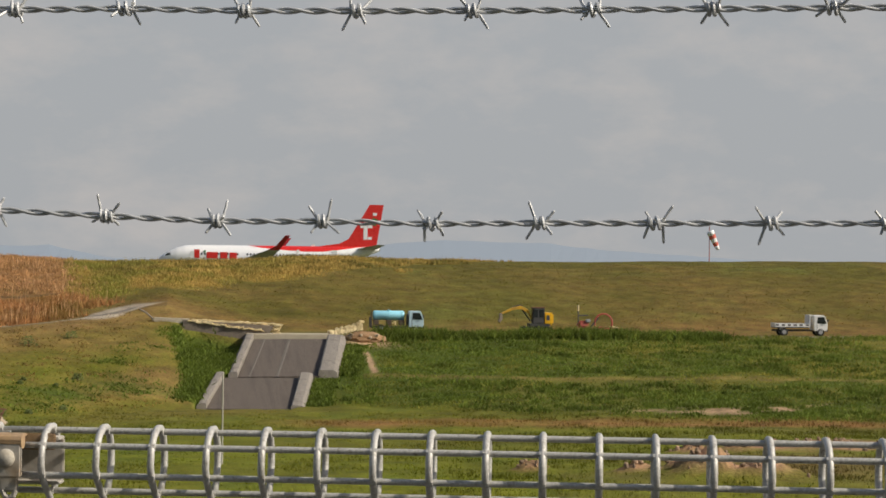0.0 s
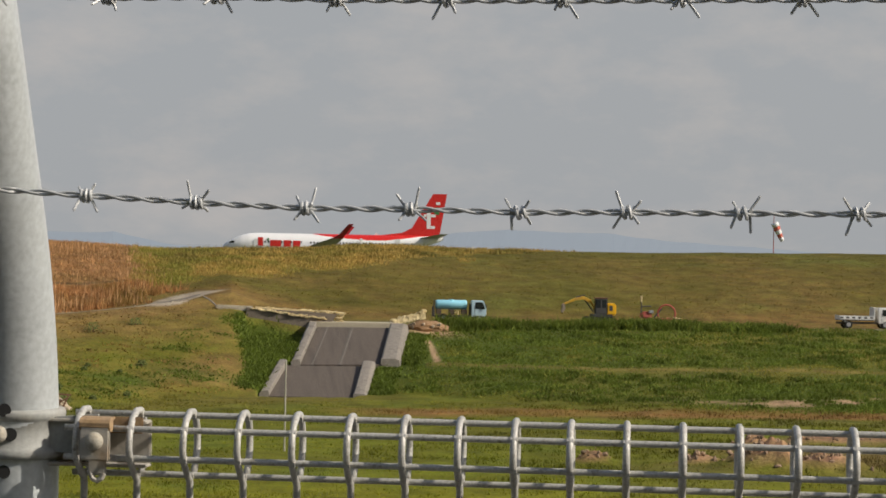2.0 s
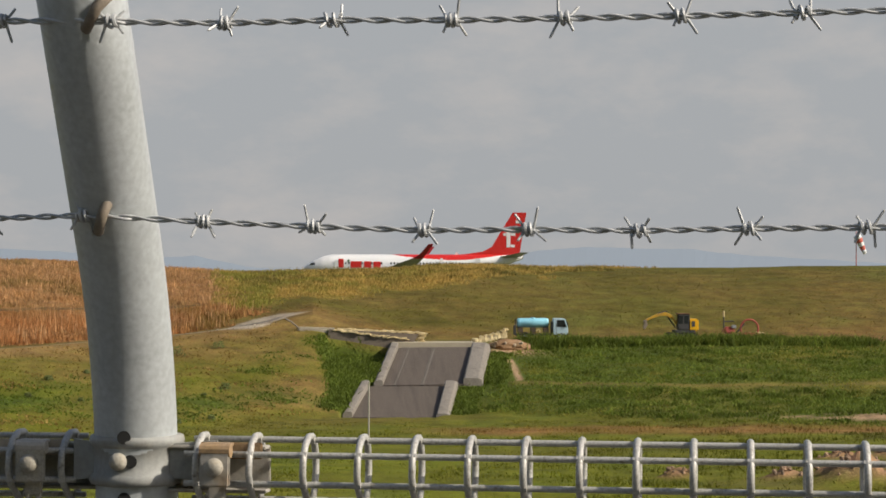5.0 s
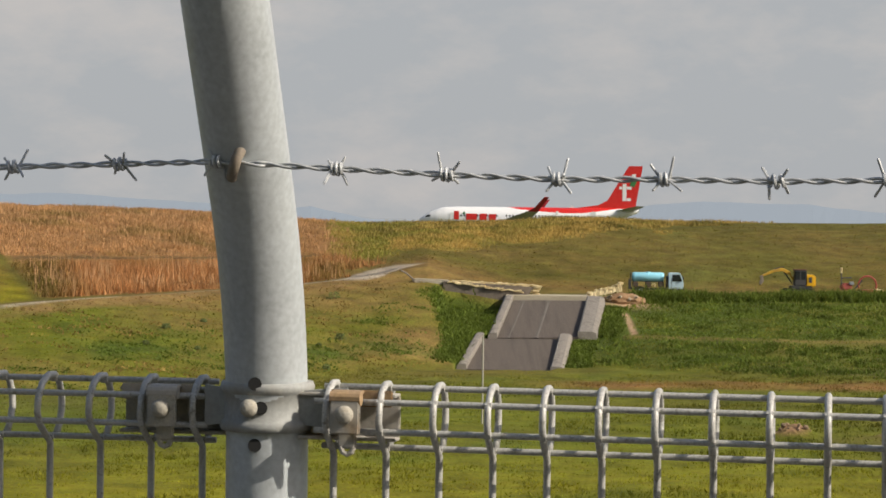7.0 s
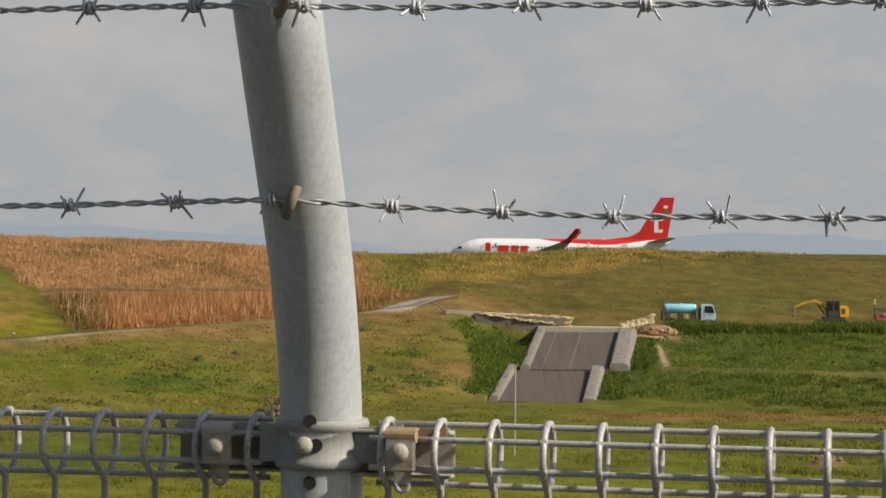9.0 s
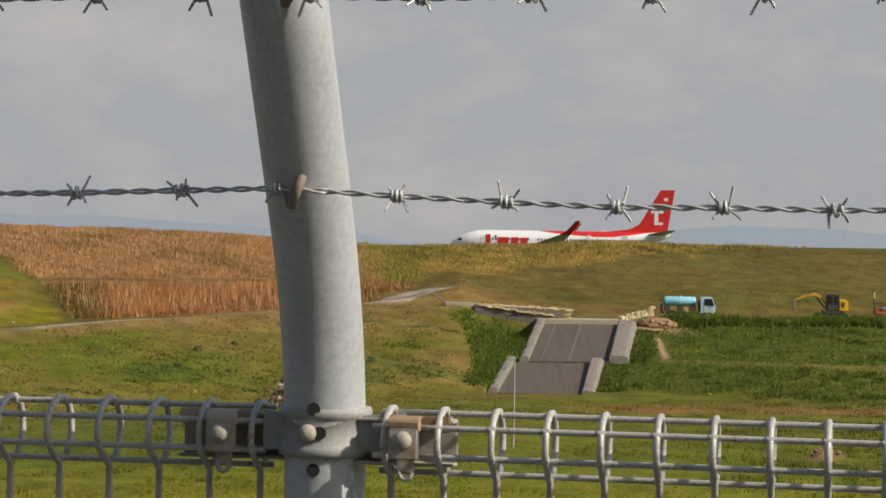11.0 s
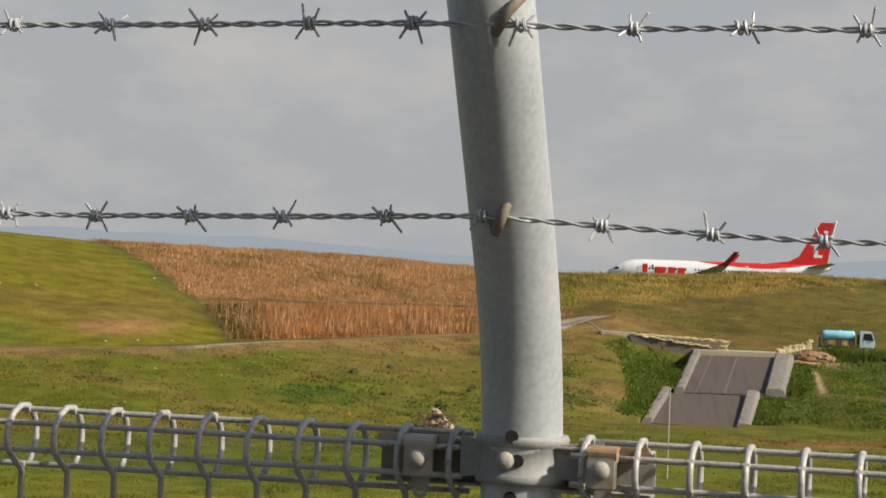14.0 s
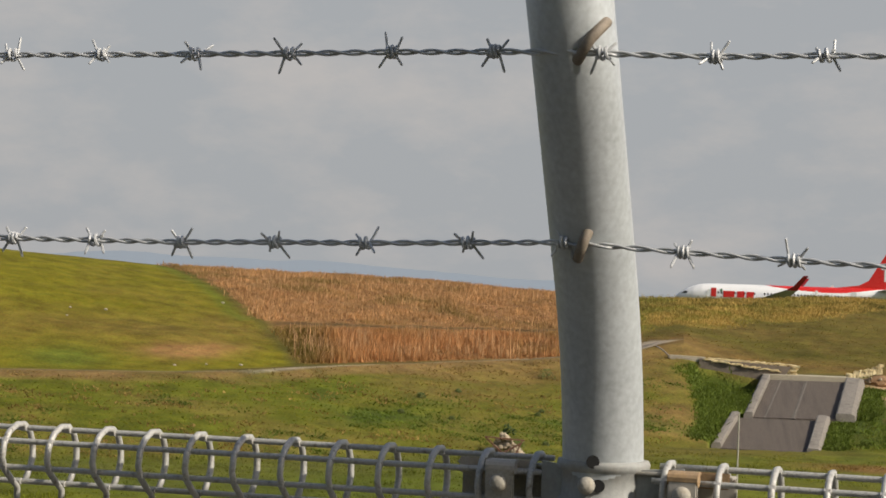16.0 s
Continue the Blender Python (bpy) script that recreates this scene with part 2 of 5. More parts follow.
Z_FIELD = -0.35
HEAPS = ((31.0, 108.3, 3.1, 1.1), (26.6, 111.7, 1.1, 0.45), (21.0, 113.0, 1.0, 0.6), (32.8, 124.5, 1.3, 0.6), (42, 127, 6, 0.3), (29.0, 109.3, 1.6, 0.5), (36.0, 124.5, 1.0, 0.5))


def lerp(u, table):
    return np.interp(u, U_K, table)


def smooth01(t):
    t = np.clip(t, 0, 1)
    return t * t * (3 - 2 * t)


def lattice(ix, iy, seed):
    h = (ix * 374761393 + iy * 668265263 + seed * 1442695041) & 0xFFFFFFFF
    h = ((h ^ (h >> 13)) * 1274126177) & 0xFFFFFFFF
    return ((h ^ (h >> 16)) & 0xFFFF) / 32767.5 - 1.0


def fbm(x, y, size, seed=0, octaves=4):
    """Fractal noise of about -1 to 1; size: metres across the largest lumps."""
    x, y = np.asarray(x, float) / size, np.asarray(y, float) / size
    total, amp = np.zeros(x.shape), 0.62
    for o in range(octaves):
        ix, iy = np.floor(x).astype(np.int64), np.floor(y).astype(np.int64)
        fx, fy = x - ix, y - iy
        fx, fy = fx * fx * (3 - 2 * fx), fy * fy * (3 - 2 * fy)
        a, b = lattice(ix, iy, seed + o), lattice(ix + 1, iy, seed + o)
        c, d = lattice(ix, iy + 1, seed + o), lattice(ix + 1, iy + 1, seed + o)
        total = total + amp * ((a + (b - a) * fx) * (1 - fy) + (c + (d - c) * fx) * fy)
        x, y, amp = x * 2.03 + 17.3, y * 2.03 + 5.7, amp * 0.55
    return total


def land(x, y):
    """The ground's height, with an unseen bank added behind the camera."""
    x, y = np.asarray(x, float), np.asarray(y, float)
    u = x / np.maximum(y, 60.0)
    yf, yb, yc = lerp(u, Y_FOOT), lerp(u, Y_BENCH), lerp(u, Y_CREST)
    zb, zc = EYE + lerp(u, V_BENCH) * yb, EYE + lerp(u, V_CREST) * yc
    # the rise below y = -4 is added out of view to block sky light
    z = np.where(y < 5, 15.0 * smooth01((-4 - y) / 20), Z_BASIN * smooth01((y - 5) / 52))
    z = np.where(y > yf, Z_BASIN + (zb - Z_BASIN) * np.clip((y - yf) / (yb - yf), 0, 1), z)
    z = np.where(y > yb + 6, zb + (zc - zb) * np.sin(np.clip((y - yb - 6) / (yc - yb - 6), 0, 1) * math.pi / 2) ** 1.15, z)
    z = np.where(y > yc, zc + (Z_FIELD - zc) * smooth01((y - yc - 4) / 45), z)
    rough = np.clip((y - 70) / 20, 0, 1) * np.clip((320 - y) / 40, 0, 1)
    amp = np.where((y > yb - 2) & (y < yb + 8), 0.05, 0.20)
    z = z + fbm(x, y, 7.0, 3, 4) * amp * rough * np.where(y > yc - 8, 0.6, 1)
    # the bed dug for the spillway
    cl, cr = np.interp(y, [163, 174, 174.6, 188], [0.0245, 0.0330, 0.0392, 0.0478]), 0.0745 + (y - 165) * 0.00082
    dug = np.clip((u - cl) / 0.002, 0, 1) * np.clip((cr - u) / 0.004, 0, 1) * np.clip((y - 161) / 2, 0, 1) * np.clip((189.5 - y) / 2, 0, 1)
    z = z - 1.6 * dug
    z = z - 1.5 * np.clip((u - 0.0165) / 0.003, 0, 1) * np.clip((0.056 - u) / 0.004, 0, 1) * np.clip((y - 180) / 5, 0, 1) * np.clip((189.0 - y) / 0.6, 0, 1)
    sl = np.clip((y - yf) / (yb - yf), 0, 1)
    z = z - 0.2 * np.clip((u - 0.026 + 0.003 * fbm(x, y, 5.0, 9, 3) + 0.020 * sl) / 0.006, 0, 1) * np.clip((0.056 - u) / 0.006, 0, 1) * np.clip((y - yf - 2) / 6, 0, 1) * np.clip((188.5 - y) / 1.5, 0, 1)
    # heaps of soil beside the far track
    for hx, hy, hr, hh in HEAPS:
        z = z + hh * np.exp(-(((x - hx) / hr) ** 2 + ((y - hy) / (hr * 0.6)) ** 2)) * (1 + 0.9 * fbm(x, y, 1.5, 21, 3))
    return z


LUSH, OLIVE, REED, MOUND = (0.070, 0.093, 0.014), (0.100, 0.088, 0.017), (0.44, 0.235, 0.100), (0.148, 0.132, 0.010)
LAWN, DRY, TRACK, ROAD, SOIL = (0.128, 0.142, 0.013), (0.225, 0.15, 0.05), (0.215, 0.115, 0.042), (0.33, 0.285, 0.22), (0.36, 0.24, 0.145)
RUST_DRY, STRAW, MEADOW = (0.165, 0.103, 0.033), (0.30, 0.205, 0.05), (0.108, 0.117, 0.011)
# the worn track: its middle line, from the mound to the rise behind the spillway
ROAD_U = [-0.40, -0.285, -0.192, -0.1486, -0.11, -0.0648, -0.0471, -0.0352, -0.0281, -0.0234, -0.0175, -0.0115, -0.0079, -0.0043, -0.0007, 0.0064, 0.0112]
ROAD_Y = [150, 154.5, 161.1, 171.7, 180.5, 191.2, 191.5, 191.6, 192.7, 194.5, 195.8, 196.8, 197.8, 199.9, 202.2, 203.4, 203.8]
ROAD_W = [0.6, 0.6, 0.9, 0.9, 0.9, 0.9, 1.0, 1.1, 2.3, 4.0, 5.0, 5.3, 5.2, 3.9, 1.75, 0.85, 0.4]
EDGE_K = [0, 0.045, 0.19, 0.293, 0.363, 0.525, 0.871, 1.0]
EDGE_U = [-0.169, -0.1721, -0.1827, -0.1905, -0.1981, -0.2083, -0.2328, -0.243]
TERRACE = 0.285                   # the ledge between the two tiers of reed, its shadow painted dark


def reed_amount(x, y, k):
    """1 where reeds grow, with a ragged fringe."""
    u = x / y
    j = fbm(x, y, 5.0, 31, 4)
    right = np.interp(k, [0, 0.08, 0.13, 0.27, 0.55, 0.77, 1], [-0.021, -0.021, -0.010, -0.022, -0.028, -0.029, -0.030])
    left = np.interp(k, EDGE_K, EDGE_U)
    return np.clip((right + 0.012 * j - u) / 0.012, 0, 1) * np.clip((u - left - 0.003 * j) / 0.008, 0, 1) * np.clip(k / 0.015 + 0.5 * j, 0, 1)


def blend(col, color, k):
    return col + (np.array(color) - col) * np.clip(k, 0, 1)[:, None]


def band(a, centre, half, soft):
    return np.clip((half - np.abs(a - centre)) / soft + 0.5, 0, 1)


def blot(u, s, u0, s0, du, ds):
    return np.exp(-(((u - u0) / du) ** 2 + ((s - s0) / ds) ** 2))


def foot_path(x, s):
    return band(x, 19.75 + 0.12 * np.sin(s * 14) - 1.2 * (1 - s) + 9.0 * np.clip(0.6 - s, 0, 1) ** 2, 0.27, 0.18) * (s > 0.42) * (s < 1)


def bare_strip(x, y, u, s):
    """Broken strips of pale earth low on the embankment."""
    return np.clip(band(s, np.interp(u, [0.2, 0.30, 0.325, 0.4], [0.09, 0.115, 0.17, 0.16]), 0.035, 0.03) * np.clip(2.6 * fbm(x, y * 2.0, 4.0, 51, 4) + 0.15, 0, 1) * np.clip((u - 0.21) / 0.02, 0, 1) * np.clip((0.345 - u) / 0.01, 0, 1), 0, 1)


def cover(x, y):
    """Which plants or soil cover the ground, as their colour, with the ledge's shadow painted in."""
    x, y = np.asarray(x, float), np.asarray(y, float)
    u = x / np.maximum(y, 60.0)
    yf, yb, yc = lerp(u, Y_FOOT), lerp(u, Y_BENCH), lerp(u, Y_CREST)
    big, mid, fine = fbm(x, y, 16.0, 1, 4), fbm(x, y, 5.0, 2, 4), fbm(x, y, 1.6, 4, 3)
    streak = fbm(x * 0.35, y, 4.0, 6, 4)
    s = np.clip((y - yf) / (yb - yf), -1, 1)
    col = np.tile(np.array(LAWN), (len(x), 1))
    col = blend(col, (0.170, 0.160, 0.013), np.clip((108 - y) / 20, 0, 1))
    # basin, with a brown worn strip along the foot of the bank
    col = blend(col, OLIVE, np.clip(0.05 + 0.5 * big + 0.3 * streak, 0, 0.35) + np.clip((y - 125) / 20, 0, 0.3))
    col = blend(col, LUSH, np.clip(0.9 * mid - 0.1, 0, 0.6))
    col = blend(col, (0.15, 0.105, 0.04), np.clip(1.1 * blot(u, y, 0.31, 114, 0.075, 9) + 0.5 * mid - 0.1, 0, 0.8) * (u > 0.2))
    col = blend(col, TRACK, band(y, 147.0 + 1.0 * streak, 3.2, 2.5) * (0.75 + 0.5 * streak) * np.clip((u - 0.05) / 0.06, 0, 1))
    col = blend(col, DRY, band(y, yf - 5, 5, 8) * 0.25 * np.clip((0.1 - u) / 0.05, 0, 1))
    col = blend(col, LUSH, np.clip((-0.03 - u) / 0.05, 0, 0.5) * np.clip((y - 100) / 15, 0, 1))
    # the left slope: dry under the road, green lower down and in hollows
    low = np.clip((y - yf) / 3 + 0.5 * mid, 0, 1)
    dry = np.clip(0.12 + 1.0 * np.clip((s - 0.45) / 0.5, 0, 1) * np.clip((u + 0.16) / 0.06, 0, 1) + 0.9 * blot(u, s, 0.004, 0.26, 0.022, 0.16) + 0.8 * np.clip((s - 0.86) / 0.08, 0, 1) + 0.55 * mid + 0.35 * big, 0, 1)
    leftc = blend(np.tile(np.array(MEADOW), (len(x), 1)), (0.190, 0.127, 0.040), dry)
    wet = 1.1 * blot(u, s, -0.128, 0.40, 0.026, 0.12) + 0.55 * blot(u, s, -0.014, 0.50, 0.016, 0.18) + 0.5 * blot(u, s, -0.06, 0.2, 0.06, 0.14) + 0.75 * blot(u, s, -0.155, 0.72, 0.022, 0.15) + 0.6 * mid + 0.35 * streak
    leftc = blend(leftc, (0.062, 0.092, 0.012), np.clip(1.3 * (wet - 0.28), 0, 0.9) * (s < 0.93))
    # the embankment beyond the spillway
    right = np.clip((u - 0.026 + 0.020 * s + 0.004 * mid) / 0.005, 0, 1) * np.where(u < 0.07, np.clip((189.5 - y) / 1, 0, 1), 1)
    rightc = np.tile(np.array(LUSH), (len(x), 1))
    rightc = blend(rightc, (0.150, 0.130, 0.026), np.clip(0.12 + 0.5 * mid + 0.5 * streak + 0.35 * big, 0, 0.85) * np.clip((u - 0.08) / 0.02, 0, 1))
    rightc = blend(rightc, DRY, band(s, np.interp(u, [0.12, 0.23, 0.343], [0.392, 0.424, 0.438]) + 0.01 * mid, 0.016, 0.035) * (0.55 + 0.4 * mid) * (u > 0.105))
    rightc = blend(rightc, SOIL, bare_strip(x, y, u, s))
    slope = leftc + (rightc - leftc) * right[:, None]
    col = col + (slope - col) * low[:, None]
    # the rise behind the bench
    up = np.clip((y - yb) / 2, 0, 1)
    k = np.clip((y - yb - 6) / (yc - yb - 6), 0, 1)
    rise = np.tile(np.array(OLIVE), (len(x), 1))
    rise = blend(rise, RUST_DRY, np.clip(0.15 + 0.22 * streak + 0.5 * big + 0.3 * mid + 0.55 * np.clip((0.16 - k) / 0.1, 0, 1), 0, 0.9))
    rise = blend(rise, (0.096, 0.104, 0.022), np.clip(0.8 * mid - 0.15 * big - 0.05, 0, 0.7))
    col = col + (rise - col) * up[:, None]
    # straw and rough grass under the crest
    kl = np.interp(u, [-0.03, 0.01, 0.044, 0.09, 0.12, 0.16, 0.2], [0.16, 0.22, 0.42, 0.56, 0.66, 0.9, 1.1])
    straw = np.clip((k - kl) / 0.12 + 0.9 * mid, 0, 1) * np.clip((u + 0.034) / 0.006, 0, 1) * (y > yb + 8)
    col = blend(col, STRAW, straw * np.clip(0.72 + 0.6 * mid, 0, 1))
    col = blend(col, (0.150, 0.150, 0.030), straw * np.clip(0.75 * np.clip((0.02 - u) / 0.03, 0, 1) + 0.9 * fbm(x, y, 3.0, 14, 3) - 0.1, 0, 0.8))
    col = blend(col, RUST_DRY, 0.8 * up * blot(u, k, 0.012, 0.02, 0.020, 0.10))
    # two tiers of reed, and the mown mound
    reed = reed_amount(x, y, k) * (y > yb + 5)
    col = blend(col, np.array(REED) * 0.62, reed * np.clip(0.9 + 0.3 * big, 0, 1))
    col = blend(col, np.array(OLIVE) * 0.8, reed * np.clip(1.3 * mid - 0.3, 0, 0.55))
    # shadow of the terrace step, painted as a dark line on unstepped ground
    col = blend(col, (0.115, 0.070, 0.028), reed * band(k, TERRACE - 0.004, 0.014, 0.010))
    mound = np.clip((np.interp(k, EDGE_K, EDGE_U) + 0.003 * mid - u) / 0.005, 0, 1) * (y > yb + 4)
    col = blend(col, MOUND, mound)
    col = blend(col, (0.15, 0.105, 0.024), mound * np.clip(0.75 * np.exp(-((k - 0.24) / 0.13) ** 2) + 0.15 * streak + 0.3 * big + 0.2 * mid, 0, 0.85))
    col = blend(col, (0.27, 0.150, 0.055), mound * np.clip(1.1 * blot(u, k, -0.224, 0.115, 0.024, 0.045) * (1 + 0.9 * mid), 0, 0.9))
    col = blend(col, (0.10, 0.125, 0.016), np.clip(mound * (0.9 * blot(u, k, -0.285, 0.07, 0.022, 0.06) + 0.7 * band(u, np.interp(k, EDGE_K, EDGE_U) - 0.004, 0.005, 0.006) * (k > 0.3)), 0, 0.8))
    # the road, and dry earth below it
    ry = np.interp(u, ROAD_U, ROAD_Y)
    wide = np.interp(u, ROAD_U, ROAD_W)
    show = np.interp(u, [-0.30, -0.20, -0.18, -0.15, -0.13, -0.07, -0.045, -0.02, 0.006, 0.013], [0.25, 0.3, 0.75, 0.8, 0.25, 0.5, 0.9, 1.0, 0.8, 0.0])
    col = blend(col, (0.21, 0.135, 0.05), band(y, ry - 3.0, 2.6, 2.0) * np.clip(0.7 + 0.6 * mid, 0, 1) * np.clip((-0.002 - u) / 0.01, 0, 1))
    col = blend(col, ROAD, band(y, ry, wide, 0.9) * show)
    rut = band(y, ry + 0.28 * wide, 0.22 * wide, 0.6) * np.clip((u + 0.023) / 0.004, 0, 1) * np.clip((0.006 - u) / 0.004, 0, 1)
    col = blend(col, (0.14, 0.125, 0.105), rut * 0.8)
    col = blend(col, ROAD, band(y, 194.6, 1.3, 1.2) * 0.5 * np.clip((u - 0.29) / 0.02, 0, 1))
    col = blend(col, (0.10, 0.11, 0.035), np.clip((y - yc - 8) / 10, 0, 1))
    # near ground out of view, set dark so little light bounces onto the fence
    col = blend(col, (0.055, 0.053, 0.05), np.clip((7 - y) / 2, 0, 1) * np.clip((y + 6) / 2, 0, 1))
    # dark green of the bank added behind the camera
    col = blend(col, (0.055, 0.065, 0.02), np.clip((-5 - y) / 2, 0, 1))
    # a worn footpath down the embankment, and heaps of earth
    col = blend(col, SOIL, foot_path(x, s) * 0.9)
    col = blend(col, SOIL, blot(x, y, 20.5, 189, 2.4, 2.2) * 1.4)
    for hx, hy, hr, _ in HEAPS:
        col = blend(col, np.array((0.31, 0.185, 0.105)) * (1 + 0.25 * fine[:, None]), np.clip(3.0 * (blot(x, y, hx, hy, hr, hr * 0.6) + 0.15 * mid - 0.20), 0, 1) * (np.abs(x - hx) < 3 * hr))
    return np.clip(col * (1 + 0.16 * fine + 0.10 * mid)[:, None], 0.004, 1)


def set_cover(me, colors):
    at = me.color_attributes.new("cover", "FLOAT_COLOR", "POINT")
    at.data.foreach_set("color", np.c_[colors, np.ones(len(colors))].astype(np.float32).ravel())


def build_ground():
    cols = np.r_[np.linspace(-14, -0.62, 30), np.linspace(-0.6, -0.362, 24), np.linspace(-0.36, 0.40, 960), np.linspace(0.402, 0.6, 20), np.linspace(0.62, 14, 30)]
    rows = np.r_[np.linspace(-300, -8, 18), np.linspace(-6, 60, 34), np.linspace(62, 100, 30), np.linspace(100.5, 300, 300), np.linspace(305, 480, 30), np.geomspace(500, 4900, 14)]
    yy, cc = np.meshgrid(rows, cols, indexing="ij")
    xx = cc * np.maximum(yy, 60)
    x, y = xx.ravel(), yy.ravel()
    co = np.c_[x, y, land(x, y)]
    nr, nc = xx.shape
    i = (np.arange(nr - 1)[:, None] * nc + np.arange(nc - 1)).ravel()
    faces = np.c_[i, i + 1, i + nc + 1, i + nc]
    me = bpy.data.meshes.new("ground")
    me.vertices.add(len(co))
    me.vertices.foreach_set("co", co.ravel())
    me.loops.add(faces.size)
    me.loops.foreach_set("vertex_index", faces.ravel().astype(np.int32))
    me.polygons.add(len(faces))
    me.polygons.foreach_set("loop_start", np.arange(0, faces.size, 4, dtype=np.int32))
    me.polygons.foreach_set("use_smooth", np.ones(len(faces), dtype=bool))
    me.update(calc_edges=True)
    me.materials.append(M_GROUND)
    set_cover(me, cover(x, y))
    tagged(new("ground", me), "rolling grassy airfield ground with worn dirt tracks and an unseen bank added behind", "ground", kind="structure")


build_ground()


def build_pavement():
    bm = bmesh.new()
    # slab added out of view; its dark top keeps bounced light low
    box(bm, (0, 0.3, 0.0), (90, 8.0, 0.06), 0.01)
    tagged(part("pavement", bm, M_ASPH), "unseen strip of dark asphalt pavement added along the fence to cut bounced light", "pavement", kind="structure")


build_pavement()


def build_far_hills():
    rng = np.random.default_rng(4)
    u = np.linspace(-0.75, 0.75, 260)
    knots_u = np.array([-0.75, -0.32, -0.266, -0.249, -0.184, -0.168, -0.13, -0.076, -0.043, -0.019, 0.03, 0.078, 0.119, 0.14, 0.187, 0.257, 0.31, 0.4, 0.75])
    knots_v = np.array([0.009, 0.012, 0.0135, 0.0148, 0.0116, 0.0128, 0.0109, 0.0077, 0.007, 0.0017, 0.001, 0.0051, 0.0105, 0.0125, 0.0116, 0.0059, 0.004, 0.006, 0.008])
    v = np.interp(u, knots_u, knots_v) + np.convolve(rng.normal(0, 0.0009, 260), np.ones(5) / 5, "same")
    bm = bmesh.new()
    prev = None
    for ui, vi in zip(u, v):
        cur = [bm.verts.new((ui * d, d, z)) for d, z in ((3300, -8), (3900, EYE + vi * 3900), (4500, -8))]
        if prev:
            for k in range(2):
                bm.faces.new((prev[k], cur[k], cur[k + 1], prev[k + 1]))
        prev = cur
    tagged(part("backdrop", bm, M_HILL), "mountain range on the horizon, its blue haze put in as a glow", "mountains", kind="structure")


build_far_hills()


def tufts(name, x, y, h, w, blades, colors, label, category, lean=0.35, seed=1):
    """Many blades of grass, three-cornered, standing on the ground."""
    rng = np.random.default_rng(seed)
    n = len(x)
    z = land(x, y)
    X, Y, Z = np.repeat(x, blades), np.repeat(y, blades), np.repeat(z, blades)
    H = np.repeat(h, blades) * rng.uniform(0.6, 1.1, n * blades)
    W = np.repeat(w, blades) * rng.uniform(0.6, 1.2, n * blades)
    spread = np.repeat(w, blades) * 1.6
    X, Y = X + rng.normal(0, 1, n * blades) * spread, Y + rng.normal(0, 1, n * blades) * spread
    a = rng.uniform(0, 2 * math.pi, n * blades)
    lx, ly = rng.normal(0, lean, (2, n * blades)) * H
    dx, dy = np.cos(a) * W / 2, np.sin(a) * W / 2
    co = np.stack([np.c_[X - dx, Y - dy, Z - 0.05], np.c_[X + dx, Y + dy, Z - 0.05], np.c_[X + lx, Y + ly, Z + H]], 1).reshape(-1, 3)
    m = len(X)
    me = bpy.data.meshes.new(name)
    me.vertices.add(m * 3)
    me.vertices.foreach_set("co", co.ravel())
    me.loops.add(m * 3)
    me.loops.foreach_set("vertex_index", np.arange(m * 3, dtype=np.int32))
    me.polygons.add(m)
    me.polygons.foreach_set("loop_start", np.arange(0, m * 3, 3, dtype=np.int32))
    me.update(calc_edges=True)
    me.materials.append(M_GRASS)
    set_cover(me, np.repeat(colors, blades * 3, axis=0))
    tagged(new(name, me), label, category, kind="stuff")


def scatter(rng, n, u0, u1, y0, y1):
    y = rng.uniform(y0, y1, n)
    return rng.uniform(u0, u1, n) * y, y


